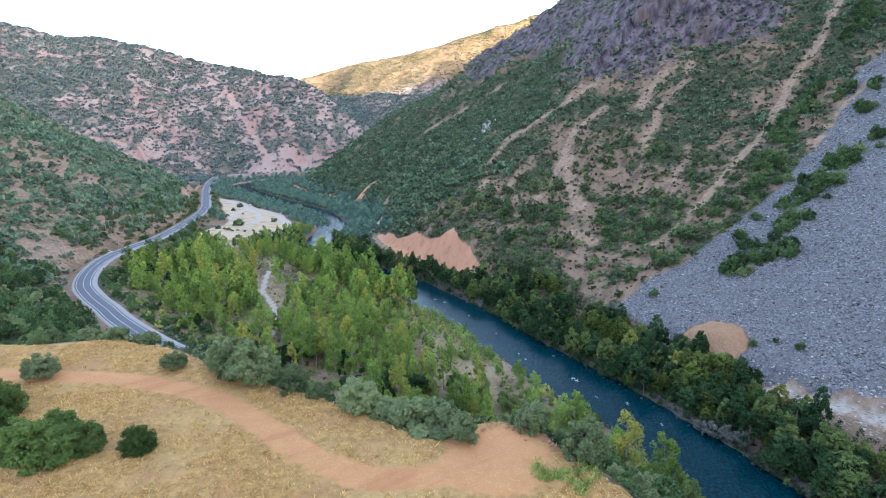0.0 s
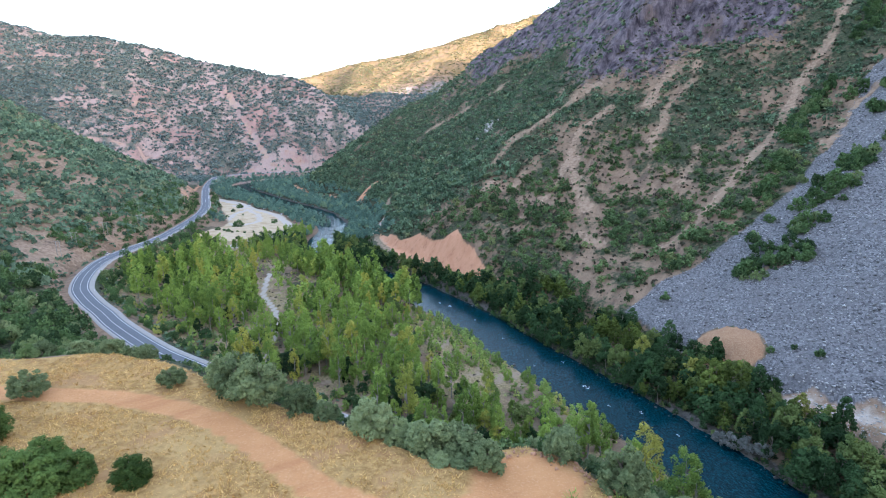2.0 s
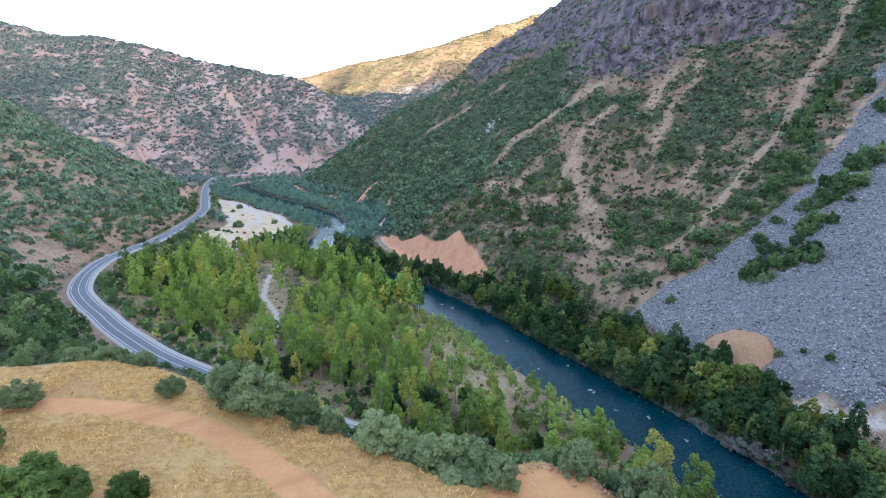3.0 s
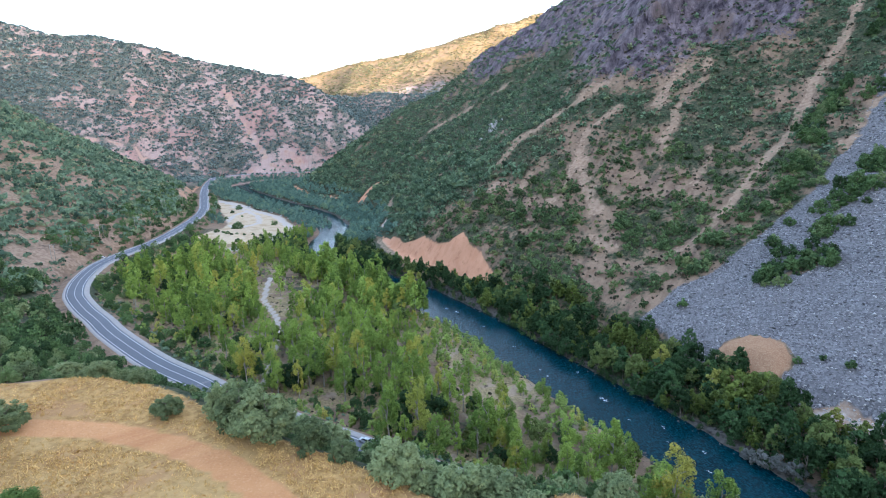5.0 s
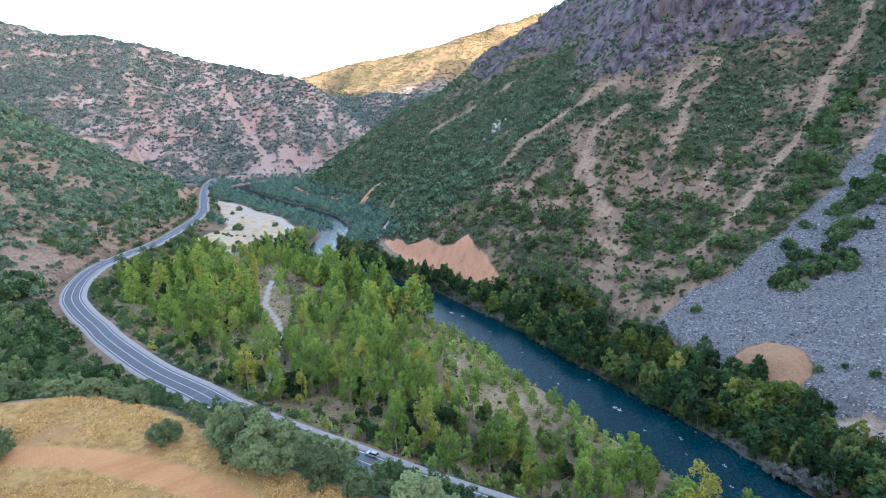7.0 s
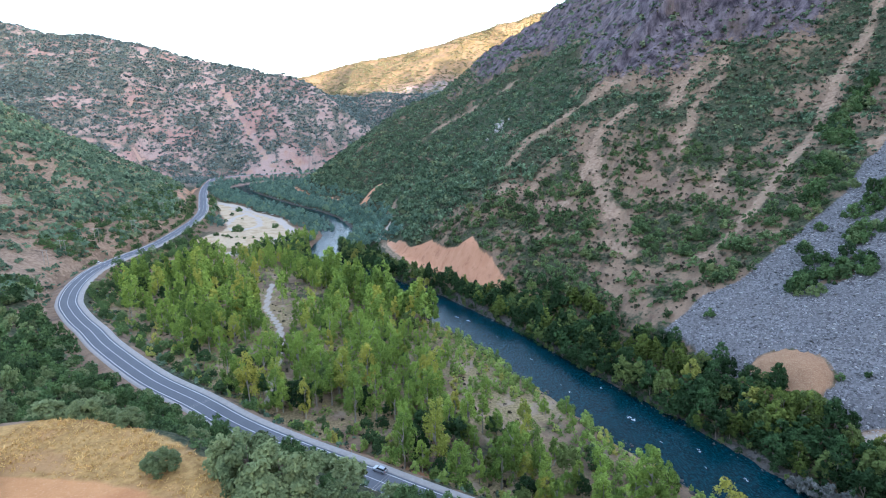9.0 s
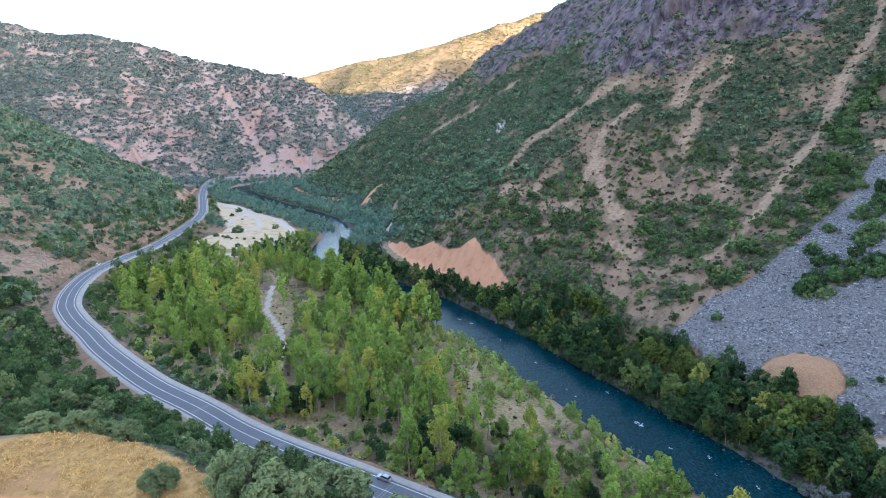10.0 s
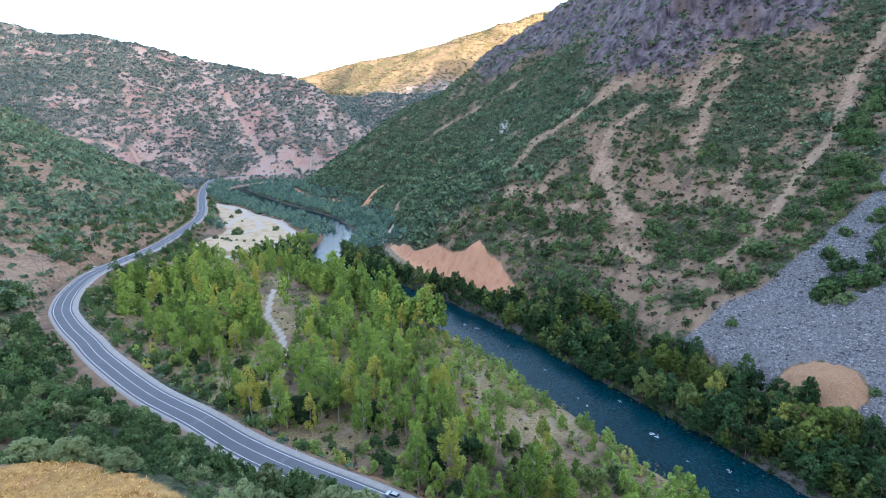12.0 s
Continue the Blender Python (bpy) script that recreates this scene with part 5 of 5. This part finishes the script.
def stones(name, label, x, y, z, size, material, rng):
    shapes = stone_shapes(rng, 5)
    which, turn = rng.integers(0, 5, len(x)), rng.random(len(x)) * 6.283
    vs, fs, base = [], [], 0
    for k, (v, f) in enumerate(shapes):
        s = np.flatnonzero(which == k)
        co, si, sc = np.cos(turn[s])[:, None], np.sin(turn[s])[:, None], size[s][:, None]
        p = np.stack([(v[None, :, 0] * co - v[None, :, 1] * si) * sc + x[s][:, None], (v[None, :, 0] * si + v[None, :, 1] * co) * sc + y[s][:, None],
                      v[None, :, 2] * sc + z[s][:, None]], -1)
        vs.append(p.reshape(-1, 3))
        fs.append((f[None] + (np.arange(len(s)) * len(v))[:, None, None] + base).reshape(-1, 3))
        base += len(s) * len(v)
    v, f = np.concatenate(vs), np.concatenate(fs)
    me = bpy.data.meshes.new(name)
    me.vertices.add(len(v))
    me.vertices.foreach_set("co", v.astype(np.float32).ravel())
    me.loops.add(f.size)
    me.loops.foreach_set("vertex_index", f.astype(np.int32).ravel())
    me.polygons.add(len(f))
    me.polygons.foreach_set("loop_start", np.arange(0, f.size, 3, dtype=np.int32))
    me.update(calc_edges=True)
    me.materials.append(material)
    return tagged(new(name, me), label, "stones", kind="stuff")


x, y = spots(rng, 80, 340, 120, 400, 1.02)
c = plan(x, y)
m = (c["scree"] > 0.5) & (c["tan"] < 0.5) & (rng.random(len(x)) < 0.8)
size = 0.34 + 1.1 * rng.random(m.sum()) ** 5
stones("scree_stones", "grey angular stones of the scree slope", x[m], y[m], c["z"][m] + 0.05, size, MAT_STONE, rng)
m = (c["scree"] > 0.5) & (rng.random(len(x)) < 0.05)
stones("pale_scree_stones", "pale broken stones on the scree slope", x[m], y[m], c["z"][m] + 0.15, 0.3 + 0.9 * rng.random(m.sum()) ** 4, MAT_PALE_STONE, rng)
m = (along(x, y, [(112, 192), (134, 169), (152, 154), (175, 136)])[0] < 9) & (rng.random(len(x)) < 0.75)
stones("foot_rubble", "pale broken rubble at the foot of the scree", x[m], y[m], c["z"][m] + 0.05, 0.3 + 1.1 * rng.random(m.sum()) ** 3, MAT_PALE_STONE, rng)
x, y = 46 + 5 * rng.normal(size=26), 598 + 9 * rng.normal(size=26)
stones("pale_outcrop", "pale boulders in the scrub of the mountainside", x, y, seat(x, y) + 1.0, 1.6 + 2.6 * rng.random(26), MAT_PALE_STONE, rng)
x, y = np.array([p for p, _ in walked([(2, 74.3), (8, 76.8), (13.5, 73.6), (18, 67.5)], 0, 40, 0.11)]).T
x, y = x + 0.7 * rng.normal(size=len(x)), y - 0.8 + 0.7 * rng.normal(size=len(x))
stones("lip_rocks", "reddish broken rocks along the edge of the bench", x, y, seat(x, y) + 0.03, 0.15 + 0.7 * rng.random(len(x)) ** 3, MAT_RED_STONE, rng)
# stones along the water's edge
x, y = spots(rng, -120, 110, 90, 420, 1.7)
c = plan(x, y)
m = (c["rd"] > -2.5) & (c["rd"] < 5) & (rng.random(len(x)) < 0.5)
stones("river_stones", "dark wet stones along the water's edge", x[m], y[m], np.maximum(c["z"][m], -0.1), 0.4 + 1.2 * rng.random(m.sum()) ** 3, MAT_WET_STONE, rng)


# ---- dry grass on the bench ----
def tufts(name, label, x, y, z, tall, material, rng, blades=5):
    n = len(x) * blades
    bx, by, bz, bt = (np.repeat(v, blades) for v in (x, y, z, tall))
    a = rng.random(n) * 6.283
    bx, by = bx + 0.22 * rng.normal(size=n), by + 0.22 * rng.normal(size=n)
    u = np.stack([np.cos(a), np.sin(a), np.zeros(n)], 1) * (0.05 + 0.08 * rng.random(n))[:, None]
    tip = np.stack([0.8 * rng.normal(size=n), 0.8 * rng.normal(size=n), np.ones(n)], 1) * (bt * (0.6 + 0.8 * rng.random(n)))[:, None]
    base = np.stack([bx, by, bz - 0.05], 1)
    quad = np.stack([base - u, base + u, base + u * 0.35 + tip, base - u * 0.35 + tip], 1).astype(np.float32)
    ob = new(name, leaf_mesh(name, quad, rng.random(n).astype(np.float32), material))
    me = ob.data
    me.attributes.new("tint", "FLOAT", "POINT").data.foreach_set("value", np.repeat(np.repeat(rng.random(len(x)), blades), 4).astype(np.float32))
    return tagged(ob, label, "grass", kind="stuff")


x, y = spots(rng, -110, 35, 44, 116, 0.4)
c = plan(x, y)
m = (c["bench"] > 0.6) & (c["track"] < 0.35) & (rng.random(len(x)) < np.clip(0.45 + 0.7 * fbm(x, y, 6, 3, 301), 0.04, 0.9))
tufts("dry_grass", "straw-yellow dry grass tufts on the bench", x[m], y[m], c["z"][m], 0.12 + 0.2 * rng.random(m.sum()), MAT_STRAW, rng, 4)
# weeds where the bench breaks off
x, y = spots(rng, 5, 30, 52, 72, 0.42)
c = plan(x, y)
m = (c["bench"] > 0.3) & (np.hypot((x - 15.2) / 3.8, (y - 63.4) / 3.2) < 0.75 + 1.6 * fbm(x, y, 2.4, 2, 303)) & (rng.random(len(x)) < 0.4)
tufts("bench_weeds", "yellow-green weeds on the edge of the bench", x[m], y[m], c["z"][m], 0.35 + 0.4 * rng.random(m.sum()), LEAF_STUFF["willow"], rng, 8)


# ---- white water, posts, poles and cars ----
def level(x, y):
    return float(seat([x], [y])[0])


def foam_mesh(rng, length, width):
    """A broken crest of water: ragged streaks that lie along the wave."""
    verts, faces = [], []
    for k in range(16):
        x, y = (rng.random() - 0.5) * length, rng.normal() * width * 0.45
        w, d, b = 0.15 + 0.45 * rng.random(), 0.05 + 0.12 * rng.random(), len(verts)
        top = 0.05 + 0.12 * rng.random()
        verts += [(x - w, y, 0.0), (x - w * 0.2, y - d, 0.0), (x + w, y + d * 0.6, 0.0), (x + w * 0.1, y + d, 0.0), (x, y, top)]
        faces += [(b, b + 1, b + 4), (b + 1, b + 2, b + 4), (b + 2, b + 3, b + 4), (b + 3, b, b + 4)]
    return mesh_of("rapid", verts, faces, MAT_FOAM, True)


FOAMS = [foam_mesh(rng, 3.2, 0.9) for k in range(4)]
for k, (a, b, s) in enumerate(((53, 211, 1.5), (49, 234, 0.7), (36, 231, 0.6), (-5, 317, 1.0), (68, 191, 0.8), (1, 311, 0.9), (34, 237, 0.4), (26, 262, 0.5),
                              (75, 176, 0.7), (58, 196, 0.5), (14, 288, 0.5), (72, 166, 0.6), (66, 182, 0.4))):
    ob = tagged(new("rapid", FOAMS[k % 4]), "small white rapid breaking on the dark river", "rapid", "rapids on the river")
    ob.matrix_basis = Matrix.Translation((a, b, 0.0)) @ Matrix.Rotation(radians(118 + 25 * math.sin(a)), 4, "Z") @ Matrix.Diagonal((s * 0.75, s * 0.75, s * 0.75, 1))

MAT_POST = plain("white_post", (0.66, 0.66, 0.64), 0.5, size=0.4, vary=0.08)
MAT_BAND = plain("black_band", (0.03, 0.03, 0.03), 0.5, size=0.4, vary=0.1)
MAT_POLE = plain("weathered_pole", (0.36, 0.33, 0.29), 0.85, size=0.5, vary=0.3)
MAT_RUBBER = plain("tyre_rubber", (0.02, 0.02, 0.021), 0.8, size=0.2, vary=0.2)
MAT_GLASS = plain("car_glass", (0.025, 0.03, 0.035), 0.08, size=0.5, vary=0.1, spec=0.6)
MAT_RIM = plain("wheel_rim", (0.4, 0.4, 0.41), 0.35, 0.8, size=0.2, vary=0.1)
MAT_LIGHT = plain("lamp_glass", (0.6, 0.6, 0.58), 0.15, size=0.2, vary=0.05, spec=0.6)
MAT_TAIL = plain("tail_lamp", (0.35, 0.02, 0.015), 0.25, size=0.2, vary=0.1)
MAT_PLATE = plain("plate", (0.6, 0.6, 0.6), 0.5, size=0.2, vary=0.05)


def delineator():
    ob = tagged(new("delineator_post"), "white plastic roadside post with a black band", "post", "posts along the road")
    bm = bmesh.new()
    box(bm, Matrix.Translation((0, 0, 0.45)), 0.14, 0.09, 1.1, 0.02)
    part("post", bm_mesh("post", bm, MAT_POST), ob)
    bm = bmesh.new()
    box(bm, Matrix.Translation((0, 0, 0.78)), 0.15, 0.10, 0.2, 0.01)
    part("band", bm_mesh("band", bm, MAT_BAND), ob, "black band with a reflector")
    return ob


post = delineator()
first = True
for q, turn in walked(ROAD_FINE, 120, 560, 24.0):
    at = Matrix.Translation((q[0] + 6.3 * math.sin(turn), q[1] - 6.3 * math.cos(turn), ROAD_Z - 0.1)) @ Matrix.Rotation(turn, 4, "Z")
    if first:
        post.matrix_basis, first = at, False
    else:
        copy_thing(post, at)


def power_pole():
    ob = tagged(new("power_pole"), "weathered double-legged power pole with a cross arm", "power pole", "power poles beside the road")
    for s in (-1.3, 1.3):
        bm = bmesh.new()
        tube(bm, (s, 0, -1), (s, 0, 10.5), 0.17, 0.11, 10)
        part("leg", bm_mesh("leg", bm, MAT_POLE, True), ob)
    bm = bmesh.new()
    box(bm, Matrix.Translation((0, 0.16, 9.9)), 5.0, 0.16, 0.2, 0.02)
    part("cross_arm", bm_mesh("cross_arm", bm, MAT_POLE), ob)
    bm = bmesh.new()
    tube(bm, (-1.3, 0, 6.5), (1.3, 0, 9.4), 0.05, 0.05, 6)
    part("brace", bm_mesh("brace", bm, MAT_POLE, True), ob)
    for s in (-2.2, 0, 2.2):
        bm = bmesh.new()
        tube(bm, (s, 0.16, 9.98), (s, 0.16, 10.35), 0.09, 0.06, 8)
        part("insulator", bm_mesh("insulator", bm, MAT_POST, True), ob, "pale insulator")
    return ob


pole = power_pole()
for k, (a, b, turn) in enumerate(((-258, 372, 60), (-264, 398, 80), (-264, 436, 90), (-260, 479, 95), (-286, 620, 70), (-276, 560, 80))):
    at = Matrix.Translation((a, b, level(a, b))) @ Matrix.Rotation(radians(turn - 60), 4, "Z")
    if k == 0:
        pole.matrix_basis = at
    else:
        copy_thing(pole, at)


def car(paint, label):
    """A small hatchback: x ahead, its wheels on z = 0."""
    ob = tagged(new("car"), label, "car", "parked cars")

    def hull(profile, width, taper, mat, name, lab=""):
        bm = bmesh.new()
        sides = []
        for s in (-1, 1):
            sides.append([bm.verts.new((px, s * (width / 2 - taper * max(0, pz - 0.85)), pz)) for px, pz in profile])
        bm.faces.new(sides[0])
        bm.faces.new(sides[1][::-1])
        n = len(profile)
        for k in range(n):
            bm.faces.new((sides[0][k], sides[1][k], sides[1][(k + 1) % n], sides[0][(k + 1) % n]))
        bmesh.ops.recalc_face_normals(bm, faces=bm.faces)
        bmesh.ops.bevel(bm, geom=list(bm.edges), offset=0.05, segments=2, affect="EDGES", profile=0.5)
        return part(name, bm_mesh(name, bm, mat, False), ob, lab)

    hull([(-2.0, 0.32), (-2.05, 0.75), (-1.95, 0.95), (-1.0, 0.98), (0.75, 0.98), (1.75, 0.85), (2.02, 0.68), (2.03, 0.32)], 1.70, 0.1, paint, "body")
    hull([(-1.85, 0.93), (-1.55, 1.38), (-1.1, 1.47), (0.0, 1.47), (0.28, 1.40), (0.98, 0.93)], 1.58, 0.42, MAT_GLASS, "windows", "dark window band")
    hull([(-1.58, 1.39), (-1.1, 1.49), (0.0, 1.49), (0.24, 1.42), (0.2, 1.38), (-1.5, 1.36)], 1.52, 0.34, paint, "roof")
    for x0 in (-1.25, 1.28):
        for s in (-1, 1):
            bm = bmesh.new()
            tube(bm, (x0, s * 0.66, 0.31), (x0, s * 0.87, 0.31), 0.31, 0.31, 20)
            wheel = part("wheel", bm_mesh("wheel", bm, MAT_RUBBER, False), ob)
            bm = bmesh.new()
            tube(bm, (x0, s * 0.80, 0.31), (x0, s * 0.885, 0.31), 0.20, 0.17, 16)
            part("rim", bm_mesh("rim", bm, MAT_RIM), wheel, "grey wheel rim")
    for s in (-0.6, 0.6):
        bm = bmesh.new()
        box(bm, Matrix.Translation((1.93, s, 0.70)), 0.16, 0.34, 0.15, 0.03)
        part("headlight", bm_mesh("headlight", bm, MAT_LIGHT), ob, "clear headlight")
        bm = bmesh.new()
        box(bm, Matrix.Translation((-1.99, s * 1.1, 0.84)), 0.12, 0.2, 0.26, 0.03)
        part("tail_light", bm_mesh("tail_light", bm, MAT_TAIL), ob, "red tail light")
        bm = bmesh.new()
        box(bm, Matrix.Translation((0.55, s * 1.45, 1.02)), 0.14, 0.18, 0.12, 0.03)
        part("mirror", bm_mesh("mirror", bm, paint), ob)
    for a in (-2.05, 2.05):
        bm = bmesh.new()
        box(bm, Matrix.Translation((a, 0, 0.48)), 0.06, 0.5, 0.11, 0.01)
        part("number_plate", bm_mesh("number_plate", bm, MAT_PLATE), ob, "plain pale plate")
    return ob


silver = car(plain("silver_paint", (0.42, 0.45, 0.48), 0.3, 0.5, size=1.0, vary=0.06, spec=0.5), "silver hatchback parked on the shoulder of the road")
silver.matrix_basis = Matrix.Translation((-30.5, 167.6, ROAD_Z + 0.03)) @ Matrix.Rotation(math.atan2(0.51, -0.86), 4, "Z")
white = car(plain("white_paint", (0.72, 0.72, 0.71), 0.3, 0.0, size=1.0, vary=0.04, spec=0.5), "white car parked beside the bend of the road")
white.matrix_basis = Matrix.Translation((-244.6, 403, ROAD_Z - 0.04)) @ Matrix.Rotation(radians(92), 4, "Z")

for a, b, turn in ((-223, 674, 130), (-212, 661, 40), (-198, 645, 128), (-181, 622, 120), (-238, 689, 45), (-169, 606, 122)):
    tagged(copy_thing(white, Matrix.Translation((a, b, level(a, b) + 0.03)) @ Matrix.Rotation(radians(turn), 4, "Z")), "white car parked on the pale edge of the meadow")

# bushes on the meadow
for a, b, s in ((-243, 669, 1.5), (-201, 545, 1.9), (-173, 569, 1.2), (-201, 519, 0.8), (-161, 515, 0.6), (-153, 520, 0.7), (-169, 513, 0.6), (-185, 516, 0.5), (-213, 525, 0.9), (-206, 522, 0.6), (-192, 518, 0.5), (-178, 519, 0.5), (-220, 614, 0.5),
                (-196, 515, 0.5), (-168, 497, 0.8), (-180, 486, 0.9), (-240, 640, 0.9), (-232, 600, 0.8)):
    SHRUB.plant(a, b, level(a, b) - 0.15, s * 1.5, a, 0.9, abs(a), "round dark green bush on the dry meadow")
